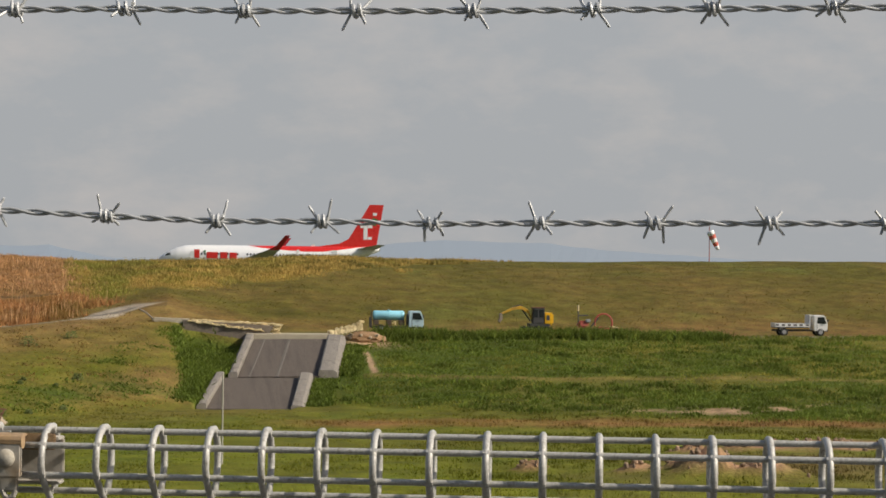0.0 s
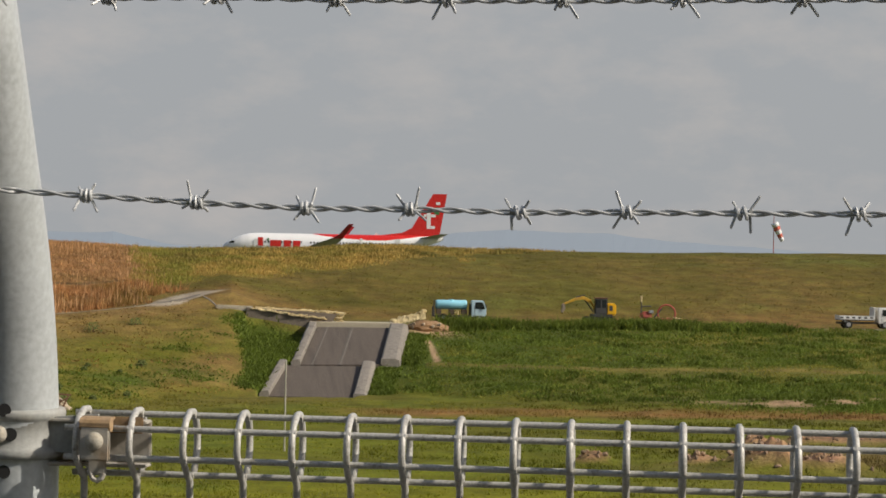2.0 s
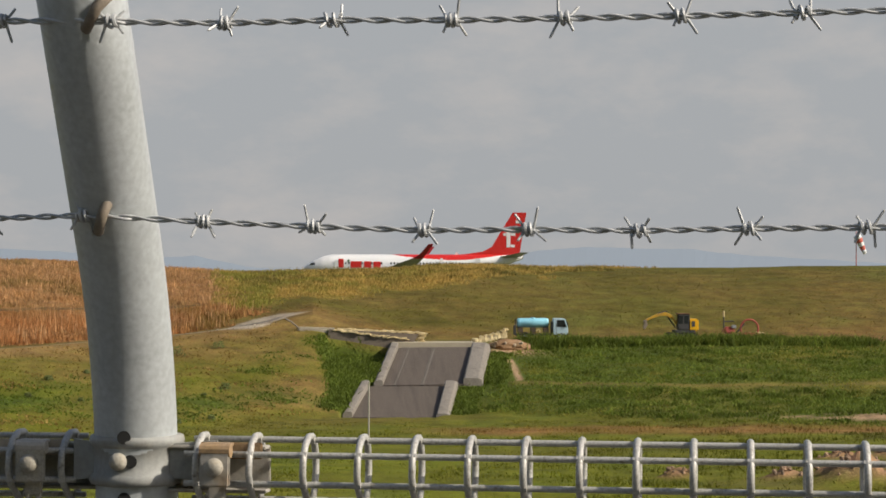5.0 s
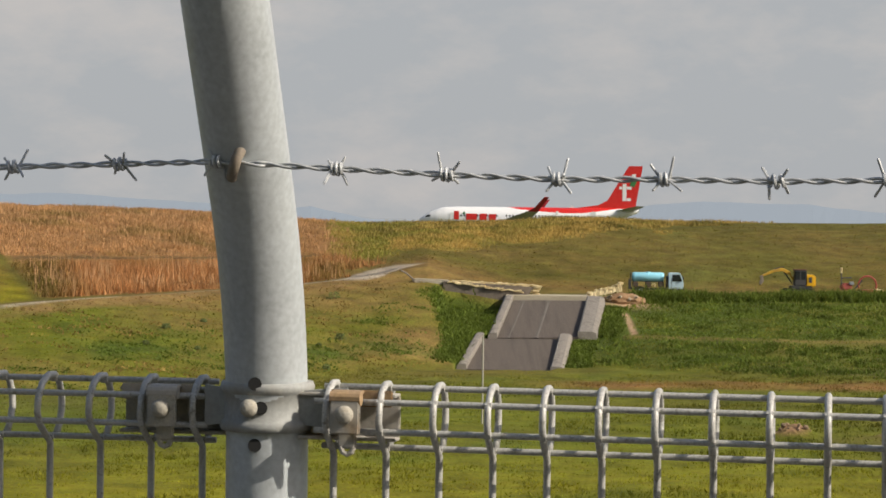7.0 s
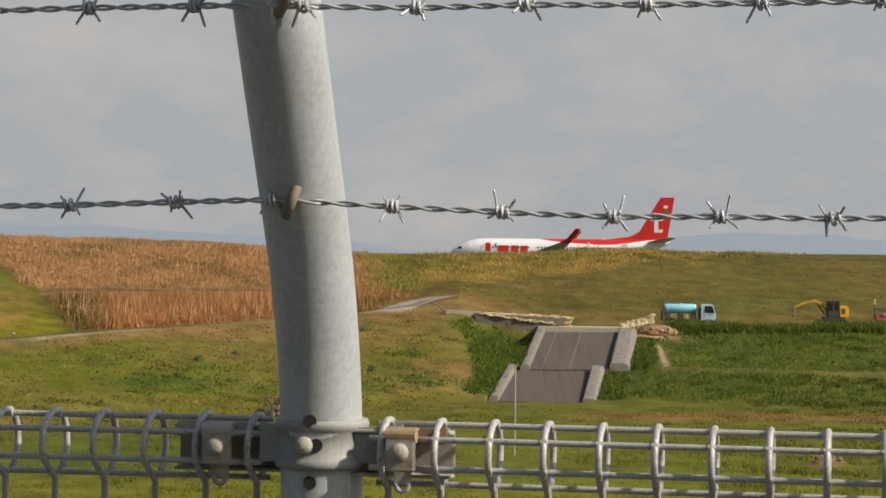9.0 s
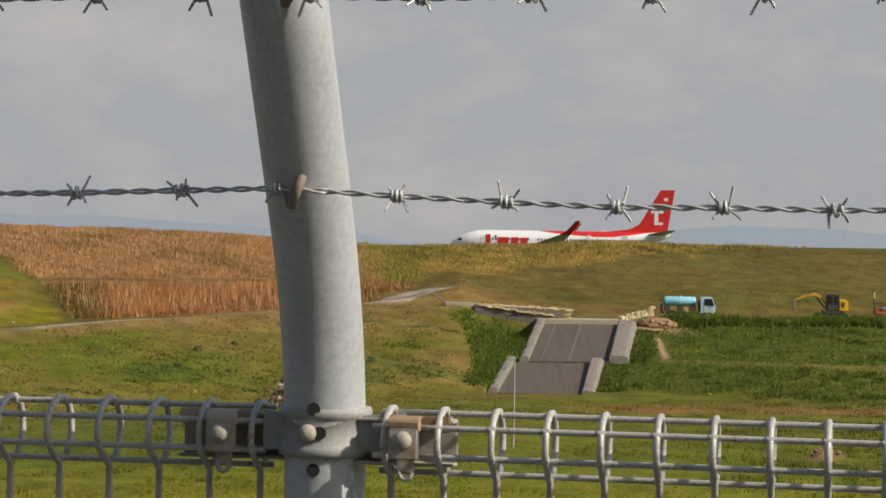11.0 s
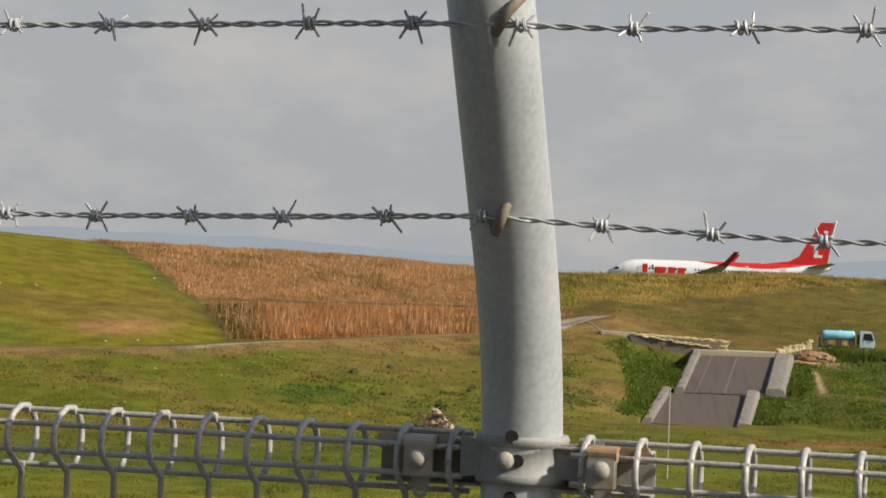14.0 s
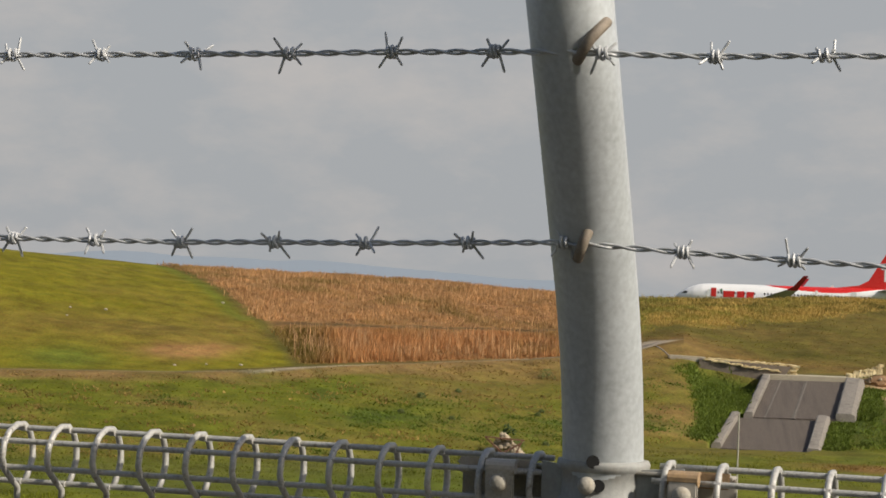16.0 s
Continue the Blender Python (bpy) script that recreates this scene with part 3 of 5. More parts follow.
def build_grass():
    rng = np.random.default_rng(11)
    # dry reeds on the rise: leafy clumps, then tall bare stalks
    x, y = scatter(rng, 90000, -0.245, 0.0, 165, 250)
    u = x / y
    yb, yc = lerp(u, Y_BENCH), lerp(u, Y_CREST)
    k = (y - yb - 6) / (yc - yb - 6)
    lump = fbm(x, y, 2.4, 41, 3)
    ok = (k > 0) & (k < 1) & (np.abs(y - np.interp(u, ROAD_U, ROAD_Y)) > np.interp(u, ROAD_U, ROAD_W)) & (rng.uniform(0, 1, len(x)) < reed_amount(x, y, k) * (0.75 + 0.6 * lump)) & (np.abs(k - TERRACE) > 0.014)
    x, y, k, lump = x[ok], y[ok], k[ok], lump[ok]
    lower = k < TERRACE
    c = np.where(lower[:, None], (0.45, 0.235, 0.096), (0.43, 0.255, 0.112)) * rng.uniform(0.75, 1.2, (len(x), 1)) * (1.05 + 0.35 * lump)[:, None]
    c = blend(c, np.array(OLIVE) * 1.5, np.clip(1.2 * fbm(x, y, 6.0, 43, 4) - 0.15, 0, 0.6))
    c = blend(c, (0.56, 0.36, 0.19), np.where(lower, 0.0, rng.uniform(-0.6, 0.6, len(x))))
    c = blend(c, np.array(OLIVE) * 1.3, np.clip((-0.150 - x / y) / 0.02, 0, 0.75) * lower)
    h = np.where(lower, rng.uniform(0.35, 0.95, len(x)), rng.uniform(0.14, 0.42, len(x))) * (1 + 0.9 * lump)
    h = h * np.where(lower, np.clip((TERRACE - 0.012 - k) / 0.08, 0.12, 1.0), 1.0)
    tufts("reed_grass", x, y, h, rng.uniform(0.07, 0.17, len(x)), 3, c, "dry orange reed grass in two tiers on the bank", "grass", 0.22, 2)
    x, y = scatter(rng, 15000, -0.24, 0.0, 165, 245)
    u = x / y
    yb, yc = lerp(u, Y_BENCH), lerp(u, Y_CREST)
    k = (y - yb - 6) / (yc - yb - 6)
    ok = (k > 0.004) & (k < 0.8) & (rng.uniform(0, 1, len(x)) < reed_amount(x, y, k) * (0.35 + 0.9 * fbm(x, y, 3.0, 47, 3)) * np.where(k < TERRACE, 1, 0.55)) & ((k < TERRACE - 0.07) | (k > TERRACE + 0.015))
    x, y, k = x[ok], y[ok], k[ok]
    tufts("reed_stalks", x, y, np.where(k < TERRACE, rng.uniform(0.9, 1.9, len(x)), rng.uniform(0.5, 1.1, len(x))), rng.uniform(0.07, 0.12, len(x)), 2, np.array((0.58, 0.36, 0.18)) * rng.uniform(0.75, 1.25, (len(x), 1)), "tall pale dry reed stalks on the bank", "grass", 0.05, 12)
    # lush growth on the embankment and beside the spillway
    x, y = scatter(rng, 74000, 0.004, 0.40, 144, 195)
    u = x / y
    yf, yb = lerp(u, Y_FOOT), lerp(u, Y_BENCH)
    s = (y - yf) / (yb - yf)
    spill = (u > np.interp(y, [163, 174, 174.6, 188], [0.0205, 0.0290, 0.0352, 0.0440])) & (u < 0.092 + 0.0006 * (y - 165))
    mid, streak = fbm(x, y, 5.0, 2, 4), fbm(x * 0.35, y, 4.0, 6, 4)
    line = np.abs(s - np.interp(u, [0.12, 0.23, 0.343], [0.392, 0.424, 0.438])) < 0.028
    ok = (s > 0.02) & (s < 1.0) & ~spill & (~line | (rng.uniform(0, 1, len(x)) < 0.3)) & (bare_strip(x, y, u, s) < 0.35) & (foot_path(x - 0.35, s) + foot_path(x, s) + foot_path(x + 0.35, s) < 0.1) & ~((u < 0.066) & (y > 188.2)) & (u > 0.024 - 0.020 * s + 0.004 * mid) & (rng.uniform(0, 1, len(x)) < 0.75 - 0.6 * streak)
    x, y, s, mid, streak = x[ok], y[ok], s[ok], mid[ok], streak[ok]
    c = np.array(LUSH) * 1.95 * rng.uniform(0.7, 1.3, (len(x), 1))
    c = blend(c, np.array((0.150, 0.130, 0.026)) * 1.8, np.clip(0.25 + 0.5 * mid + 0.6 * streak + rng.uniform(-0.3, 0.3, len(x)), 0, 0.9))
    c = c * (1 + 0.35 * fbm(x, y, 2.5, 17, 3))[:, None]
    h = rng.uniform(0.05, 0.20, len(x)) * (1 + 0.7 * fbm(x, y, 2.5, 17, 3)) * np.where((s > 0.93) & (x > 21.5), np.where(x < 50, 4.0, 2.0), 1.0)
    tufts("meadow_grass", x, y, h, rng.uniform(0.07, 0.2, len(x)), 3, c, "lush green weeds and grass on the embankment", "grass", 0.8, 3)
    # low tufts, green and dry, over the left slope
    cx, cy = scatter(rng, 4200, -0.36, 0.02, 126, 192)
    u = cx / cy
    sw = (cy - lerp(u, Y_FOOT)) / (lerp(u, Y_BENCH) - lerp(u, Y_FOOT))
    wet = 1.1 * blot(u, sw, -0.128, 0.40, 0.026, 0.12) + 0.55 * blot(u, sw, -0.014, 0.50, 0.016, 0.18) + 0.5 * blot(u, sw, -0.06, 0.2, 0.06, 0.14) + 0.6 * fbm(cx, cy, 5.0, 2, 4)
    ok = (sw > 0.03) & (sw < 0.97) & (u < 0.024 - 0.020 * sw) & (rng.uniform(0, 1, len(cx)) < np.clip(0.18 + 0.8 * wet, 0.12, 0.9))
    n = 16
    green = np.repeat(wet[ok] > 0.2, n)[:, None]
    tone = np.repeat(rng.uniform(0.7, 1.4, ok.sum()), n)[:, None]
    cx, cy = np.repeat(cx[ok], n), np.repeat(cy[ok], n)
    x, y = cx + rng.normal(0, 0.42, len(cx)), cy + rng.normal(0, 0.3, len(cx))
    tufts("slope_weeds", x, y, rng.uniform(0.05, 0.19, len(x)), rng.uniform(0.09, 0.24, len(x)), 2, np.where(green, (0.115, 0.155, 0.024), (0.27, 0.185, 0.06)) * tone, "low green weeds and dry tufts on the slope", "weeds", 1.0, 8)
    # taller weeds in clumps among the lush grass
    cx, cy = scatter(rng, 1500, 0.006, 0.40, 148, 193)
    u = cx / cy
    sw = (cy - lerp(u, Y_FOOT)) / (lerp(u, Y_BENCH) - lerp(u, Y_FOOT))
    spill = (u > np.interp(cy, [163, 174, 174.6, 188], [0.0195, 0.0280, 0.0342, 0.0430])) & (u < 0.096 + 0.0006 * (cy - 165))
    ok = (sw > 0.05) & (sw < 0.93) & ~spill & (u > 0.028 - 0.020 * sw) & (np.abs(sw - 0.42) > 0.05) & (np.abs(cx - 20.1) > 1.0) & ~((u < 0.066) & (cy > 184)) & (bare_strip(cx, cy, u, sw) < 0.2) & (rng.uniform(0, 1, len(cx)) < np.clip(0.6 + fbm(cx, cy, 6.0, 19, 3) + 0.5 * (sw < 0.36), 0, 1))
    ex = rng.uniform(21.2, 54, 520)
    ey = np.interp(ex / 193.5, U_K, Y_BENCH) - rng.uniform(0.2, 2.6, 520)
    # and along the outer faces of the spillway's walls
    wy = np.r_[rng.uniform(163.5, 173.5, 90), rng.uniform(175, 186, 110), rng.uniform(164, 173.5, 100), rng.uniform(175, 186.5, 120)]
    wu = np.r_[np.interp(wy[:90], [163.5, 173.5], [0.0262, 0.0345]), np.interp(wy[90:200], [174.5, 187], [0.0405, 0.0480]), np.interp(wy[200:300], [163.5, 173.5], [0.0772, 0.0812]), np.interp(wy[300:], [174.5, 187], [0.0926, 0.0962])]
    wx = wu * wy + np.r_[-rng.uniform(0.2, 1.6, 200), rng.uniform(0.35, 1.5, 220)]
    # and filling the hollow under the headwall
    by = rng.uniform(166, 188.4, 520)
    bu = rng.uniform(0.013, 0.0475, 520)
    keep = (bu < np.interp(by, [164, 173.8, 174.5, 187], [0.0255, 0.0335, 0.0395, 0.0470])) & (bu > 0.028 - 0.020 * (by - 158) / 36)
    by, bu = by[keep], bu[keep]
    wx, wy = np.r_[wx, bu * by], np.r_[wy, by]
    cx, cy = np.r_[cx[ok], ex, wx], np.r_[cy[ok], ey, wy]
    tall = np.repeat(np.r_[np.ones(ok.sum()), np.where((ex < 27.5) | ((ex > 34.5) & (ex < 45)), rng.uniform(1.8, 3.2, 520), rng.uniform(0.8, 2.5, 520)), np.full(420, 0.9), np.full(len(by), 1.25)], 24)
    tone = np.repeat(rng.uniform(0.6, 1.4, len(cx)) * np.where(np.arange(len(cx)) >= len(cx) - len(by), 1.15, 1.0), 24)[:, None]
    cx, cy = np.repeat(cx, 24), np.repeat(cy, 24)
    x, y = cx + np.clip(rng.normal(0, 0.45, len(cx)), -0.6, 0.6) * np.where(cx < 19.5, 0.4, 1.0), cy + rng.normal(0, 0.35, len(cx))
    tufts("weed_clumps", x, y, rng.uniform(0.12, 0.40, len(x)) * tall, rng.uniform(0.09, 0.24, len(x)), 2, np.array(LUSH) * 1.7 * tone, "clumps of taller green weeds on the embankment", "weeds", 0.5, 7)
    # straw stems below the crest, then rough tussocks in clumps
    x, y = scatter(rng, 46000, -0.035, 0.18, 205, 256)
    u = x / y
    yb, yc = lerp(u, Y_BENCH), lerp(u, Y_CREST)
    k = (y - yb - 6) / (yc - yb - 6)
    kl = np.interp(u, [-0.03, 0.01, 0.044, 0.09, 0.12, 0.16, 0.2], [0.16, 0.22, 0.42, 0.56, 0.66, 0.9, 1.1])
    mid = fbm(x, y, 5.0, 2, 4)
    ok = (k < 0.985) & (rng.uniform(0, 1, len(x)) < np.clip((k - kl) / 0.12 + 0.9 * mid, 0, 1)) & (rng.uniform(0, 1, len(x)) < 0.7 + 0.5 * mid)
    x, y, u = x[ok], y[ok], u[ok]
    c = np.array((0.47, 0.33, 0.095)) * rng.uniform(0.7, 1.25, (len(x), 1))
    c = blend(c, (0.26, 0.26, 0.05), np.clip(0.6 * np.clip((0.02 - u) / 0.03, 0, 1) + 1.1 * fbm(x, y, 3.0, 14, 3) + rng.uniform(-0.3, 0.3, len(x)), 0, 0.85))
    tufts("straw_grass", x, y, rng.uniform(0.12, 0.42, len(x)) * (1 + 0.5 * fbm(x, y, 2.0, 61, 3)), rng.uniform(0.08, 0.2, len(x)), 3, c, "straw-coloured grass below the crest", "grass", 0.35, 4)
    cx, cy = scatter(rng, 520, -0.02, 0.155, 215, 257)
    u = cx / cy
    k = (cy - lerp(u, Y_BENCH) - 6) / (lerp(u, Y_CREST) - lerp(u, Y_BENCH) - 6)
    ok = (k > np.interp(u, [-0.02, 0.03, 0.09, 0.14], [0.3, 0.5, 0.62, 0.8])) & (k < 0.985)
    size = np.repeat(rng.uniform(0.5, 1.8, ok.sum()), 30)
    tint = np.repeat(rng.uniform(0, 1, ok.sum()), 30)
    cx, cy = np.repeat(cx[ok], 30), np.repeat(cy[ok], 30)
    x, y = cx + rng.normal(0, 0.36, len(cx)) * size, cy + rng.normal(0, 0.25, len(cx))
    c = blend(np.tile(np.array((0.15, 0.14, 0.035)), (len(x), 1)), (0.42, 0.31, 0.09), tint) * rng.uniform(0.6, 1.3, (len(x), 1))
    tufts("tussock_grass", x, y, rng.uniform(0.12, 0.42, len(x)) * size, rng.uniform(0.08, 0.2, len(x)), 2, c, "rough tussock grass in clumps on the crest", "grass", 0.4, 6)
    # thin grass over the left slope, the mound and the rise
    x, y = scatter(rng, 60000, -0.36, 0.38, 100, 258)
    u = x / y
    yf, yb = lerp(u, Y_FOOT), lerp(u, Y_BENCH)
    yc = lerp(u, Y_CREST)
    ok = ((u < 0.004) & (y < yb + 1) & (y > yf - 10)) | ((u > -0.028) & (y > yb + 9) & (y < yc - 3) & (np.abs(y - np.interp(u, ROAD_U, ROAD_Y)) > np.interp(u, ROAD_U, ROAD_W) + 0.4))
    x, y = x[ok], y[ok]
    c = cover(x, y) * rng.uniform(1.2, 1.8, (len(x), 1))
    tufts("short_grass", x, y, rng.uniform(0.02, 0.07, len(x)), rng.uniform(0.10, 0.26, len(x)), 3, c, "short sunlit grass on the slope and the rise", "grass", 0.9, 5)
    # rougher tufts over the floor of the basin
    x, y = scatter(rng, 90000, -0.36, 0.40, 62, 158)
    u = x / y
    heap = sum(blot(x, y, hx, hy, hr, hr * 0.6) for hx, hy, hr, _ in HEAPS)
    lump = fbm(x, y, 3.0, 71, 4)
    ok = (y < lerp(u, Y_FOOT) + 2) & (heap + 0.15 * lump < 0.2) & (rng.uniform(0, 1, len(x)) < 0.55 + 0.9 * lump)
    x, y, lump = x[ok], y[ok], lump[ok]
    far = np.clip((y - 96) / 12, 0, 1) * np.clip((x / y - 0.12) / 0.06, 0, 1)
    c = cover(x, y) * rng.uniform(1.0, 2.0, (len(x), 1)) * (1 - 0.25 * lump)[:, None] * (1 - 0.3 * far)[:, None]
    lump = lump + 0.8 * far
    tufts("basin_grass", x, y, rng.uniform(0.05, 0.16, len(x)) * (1 + lump), rng.uniform(0.04, 0.12, len(x)), 3, c, "short uneven grass on the basin floor", "grass", 0.5, 15)


build_grass()

# ---- the fence ----
POST = Vector((-0.1035, 1.989, 0.0))
TOP = 1.565                       # crown of the mesh panels
DIR_R = Vector((math.cos(0.2324), -math.sin(0.2324), 0))
DIR_L = Vector((-math.cos(0.1768), math.sin(0.1768), 0))
OUT = Vector((-math.sin(0.205), -math.cos(0.205), 0))     # from the fence towards the road
R0 = Vector((-0.041, 1.974, 0))
L0 = Vector((-0.166, 2.016, 0))


def fence_y(x):
    return R0.y - (x - R0.x) * math.tan(0.2324) if x > -0.1035 else L0.y + (L0.x - x) * math.tan(0.1768)


REACH = 1.32                      # how much further the arm leans out than it leans aside


def build_post():
    post = thing("fence_post", Matrix.Translation(POST), "galvanized steel tube fence post with an overhanging bent top", "fence post")
    bm = bmesh.new()
    z0, rad, turn = 1.50, 0.62, radians(22.5)
    tip = Vector((-math.sin(0.275), -math.cos(0.275), 0))
    pts = [(0, 0, 0), (0, 0, 0.8), (0, 0, z0)]
    for i in range(1, 13):
        a = turn * i / 12
        d = rad * (1 - math.cos(a))
        pts.append((tip.x * d, tip.y * d * REACH, z0 + rad * math.sin(a)))
    end = Vector(pts[-1])
    lean = Vector((tip.x * math.sin(turn), tip.y * math.sin(turn) * REACH, math.cos(turn)))
    pts += [end + lean * 0.15, end + lean * 0.45]
    tube(bm, pts, 0.03815, 40)
    part("tube", bm, M_POST, post, smooth=True)
    # ribbed clamp band
    bm = bmesh.new()
    prof = [(-0.023, 0.0395), (-0.0222, 0.0428), (-0.018, 0.0442), (-0.0135, 0.0430), (-0.0115, 0.0404), (0.0115, 0.0404), (0.0135, 0.0430), (0.018, 0.0442), (0.0222, 0.0428), (0.023, 0.0395)]
    tube(bm, [(0, 0, TOP - 0.027 + h) for h, _ in prof], [r for _, r in prof], 40)
    band_ob = part("clamp_band", bm, M_BAND, post, "dull ribbed zinc clamp band", smooth=True)
    for along, reach in ((DIR_R, 0.080), (DIR_L, 0.056)):
        bm = bmesh.new()
        for w, a, b, ha, hb in ((0.0135, 0.026, reach, 0.0150, 0.0190), (0.0095, 0.026, reach, 0.0150, 0.0190)):
            for d in (a, b):
                h = ha if d == a else hb
                for z in (-h, h):
                    bm.verts.new(along * d + OUT * w * (1.35 if d == a else 1.0) + Vector((0, 0, TOP - 0.027 + z)))
        bmesh.ops.convex_hull(bm, input=bm.verts)
        part("clamp_wing", bm, M_BAND, band_ob)
    bm = bmesh.new()
    c = Vector((-0.0145, -0.040, TOP - 0.0265))
    tube(bm, [c + Vector((0, 0.004, 0)), c + Vector((0, -0.003, 0)), c + Vector((0, -0.006, 0)), c + Vector((0, -0.0075, 0))], [0.0082, 0.0082, 0.0062, 0.003], 18)
    part("bolt", bm, M_CLAMP, band_ob, smooth=True)
    # the slot's inner shade as a near-black disc
    bm = bmesh.new()
    tube(bm, [c + Vector((0.011, 0.001, 0)), c + Vector((0.011, -0.0012, 0))], 0.0062, 14)
    part("slot", bm, M_DARK, band_ob)
    # near-black discs on the tube stand for the shade inside its drilled holes
    for dz in (0.0025, -0.061):
        bm = bmesh.new()
        q = Vector((-0.009, -0.0371 - (0.0050 if dz > 0 else 0.0), TOP + dz - (0.0068 if dz > 0 else 0)))
        tube(bm, [q + Vector((0, 0.004, 0)), q + Vector((0, -0.0012, 0))], 0.0062, 16)
        part("drilled_hole_shade", bm, M_DARK, post)
    for z, x, t in ((1.763, 0.0, 1), (1.931, 0.004, 1)):
        d = -0.121 if z < 1.8 else -0.209
        q = Vector((-0.0215 if z < 1.8 else -0.0195, d, z))
        bm = bmesh.new()
        tilt = 0.009 if z < 1.8 else 0.017
        a, b = q + Vector((-tilt * 0.6, 0.012, -0.016)), q + Vector((tilt * 0.8, 0.010, 0.017))
        tube(bm, [a + Vector((0, 0.02, 0)), a, q + Vector((0, -0.004, 0)), b, b + Vector((0, 0.02, 0.002))], [0.0045, 0.0049, 0.0049, 0.0049, 0.0044], 10)
        part("wire_hook", bm, M_HOOK, post, "rust-stained wire tie hook", smooth=True)


build_post()

# cross-section of the rolled top edge: outwards, down from the crown
ROLL = [(0.000, -0.066), (0.012, -0.058), (0.028, -0.046), (0.034, -0.034), (0.031, -0.019), (0.021, -0.008), (0.006, -0.0015), (-0.010, -0.002), (-0.022, -0.010), (-0.029, -0.022), (-0.030, -0.036), (-0.024, -0.050), (-0.014, -0.062)]
RAILS = [(-0.012, -0.0085), (0.026, -0.0195), (0.027, -0.046), (-0.004, -0.063)]


def build_panel(name, start, along, count, length, first):
    panel = thing(name, Matrix.Translation(start), "galvanized welded wire mesh fence panel with a rolled top edge", "fence panel", "fence panels")
    bm = bmesh.new()
    pts = [OUT * 0.0 + Vector((0, 0, 0.06)), Vector((0, 0, TOP - 0.10))]
    pts += [OUT * o + Vector((0, 0, TOP + d - 0.0028)) for o, d in ROLL]
    tube(bm, pts, 0.0033, 8)
    wire = part("upright_wire", bm, M_WIRE, panel, smooth=True)
    for k in range(1, count):
        w = new("upright_wire", wire.data)
        w.parent = panel
        w.location = along * 0.05 * k
    rails = [(o, TOP + d) for o, d in RAILS] + [(0.005, TOP - 0.20 - 0.2 * i) for i in range(7)]
    for o, z in rails:
        bm = bmesh.new()
        n = 24
        tube(bm, [along * (first + (length - first) * i / n) + OUT * o + Vector((0, 0, z)) for i in range(n + 1)], 0.0029, 8)
        part("rail_wire", bm, M_WIRE, panel, smooth=True)
    # welds where uprights meet the rails
    bm = bmesh.new()
    for k in range(count):
        for o, z in rails[:4]:
            p = along * 0.05 * k + OUT * (o + 0.0025) + Vector((0, 0, z))
            tube(bm, [p - along * 0.003, p + along * 0.003], 0.0036, 6)
    tagged(part("weld_metal", bm, M_WIRE, panel), kind="stuff")
    return panel


build_panel("wire_fence", R0, DIR_R, 40, 1.95, -0.012)
build_panel("wire_fence", L0, DIR_L, 40, 1.95, -0.012)


M_ORANGE = mat("orange_rust", (0.36, 0.24, 0.125), 0.85, 0, 0.35, 40, 0.2, 250, second=(0.28, 0.20, 0.13))


def build_bracket(start, along, s0, s1, sc, rusty):
    """The channel inside the rolled edge, with its front clip and bolt."""
    br = thing("mesh_bracket", Matrix.Translation(start), "rust-stained galvanized bracket clamping the mesh to the post", "bracket", "mesh brackets")
    turn = Matrix.Rotation(math.atan2(along.y, along.x), 4, "Z")
    bm = bmesh.new()
    mid = along * (s0 + s1) / 2
    box(bm, mid + Vector((0, 0, TOP - 0.034)), (s1 - s0, 0.004, 0.038), 0.001, turn)
    for dz in (-0.014, -0.054):
        box(bm, mid + OUT * 0.010 + Vector((0, 0, TOP + dz)), (s1 - s0, 0.022, 0.003), 0.001, turn)
    part("channel", bm, M_RUST if rusty else M_CLAMP, br, "rust-stained steel channel" if rusty else "")
    bm = bmesh.new()
    box(bm, mid + along * 0.012 + OUT * 0.021 + Vector((0, 0, TOP - 0.0165)), (s1 - s0 - 0.03, 0.003, 0.015), 0.001, turn)
    part("lip", bm, M_ORANGE if rusty else M_RUST, br, "rusty folded lip" if rusty else "")
    bm = bmesh.new()
    c = along * sc + OUT * 0.0405
    box(bm, c + Vector((0, 0, TOP - 0.031)), (0.028, 0.004, 0.034), 0.0015, turn)
    box(bm, c - OUT * 0.010 + Vector((0, 0, TOP - 0.053)), (0.017, 0.004, 0.016), 0.0015, turn)
    tube(bm, [c - OUT * 0.010 + along * d + Vector((0, 0, TOP + h)) for d, h in ((-0.006, -0.060), (-0.004, -0.065), (0.0, -0.067), (0.004, -0.065), (0.006, -0.060))], 0.0026, 8)
    clip = part("clip", bm, M_RUST if rusty else M_CLAMP, br, "folded clip plate")
    bm = bmesh.new()
    tube(bm, [c - OUT * 0.004 + along * d + Vector((0, 0, TOP - 0.0155)) for d in (-0.0142, 0.0142)], 0.0066, 12)
    box(bm, c - OUT * 0.013 + Vector((0, 0, TOP - 0.0105)), (0.028, 0.018, 0.003), 0.001, turn)
    part("clip_fold", bm, M_ORANGE if rusty else M_RUST, clip, "rusty rolled fold" if rusty else "", smooth=False)
    bm = bmesh.new()
    q = c + Vector((0, 0, TOP - 0.030))
    tube(bm, [q, q + OUT * 0.006, q + OUT * 0.009, q + OUT * 0.0105], [0.0084, 0.0084, 0.0064, 0.003], 16)
    part("bolt", bm, M_CLAMP, clip, smooth=True)


build_bracket(R0, DIR_R, -0.030, 0.063, 0.020, True)
build_bracket(L0, DIR_L, -0.030, 0.075, 0.027, False)


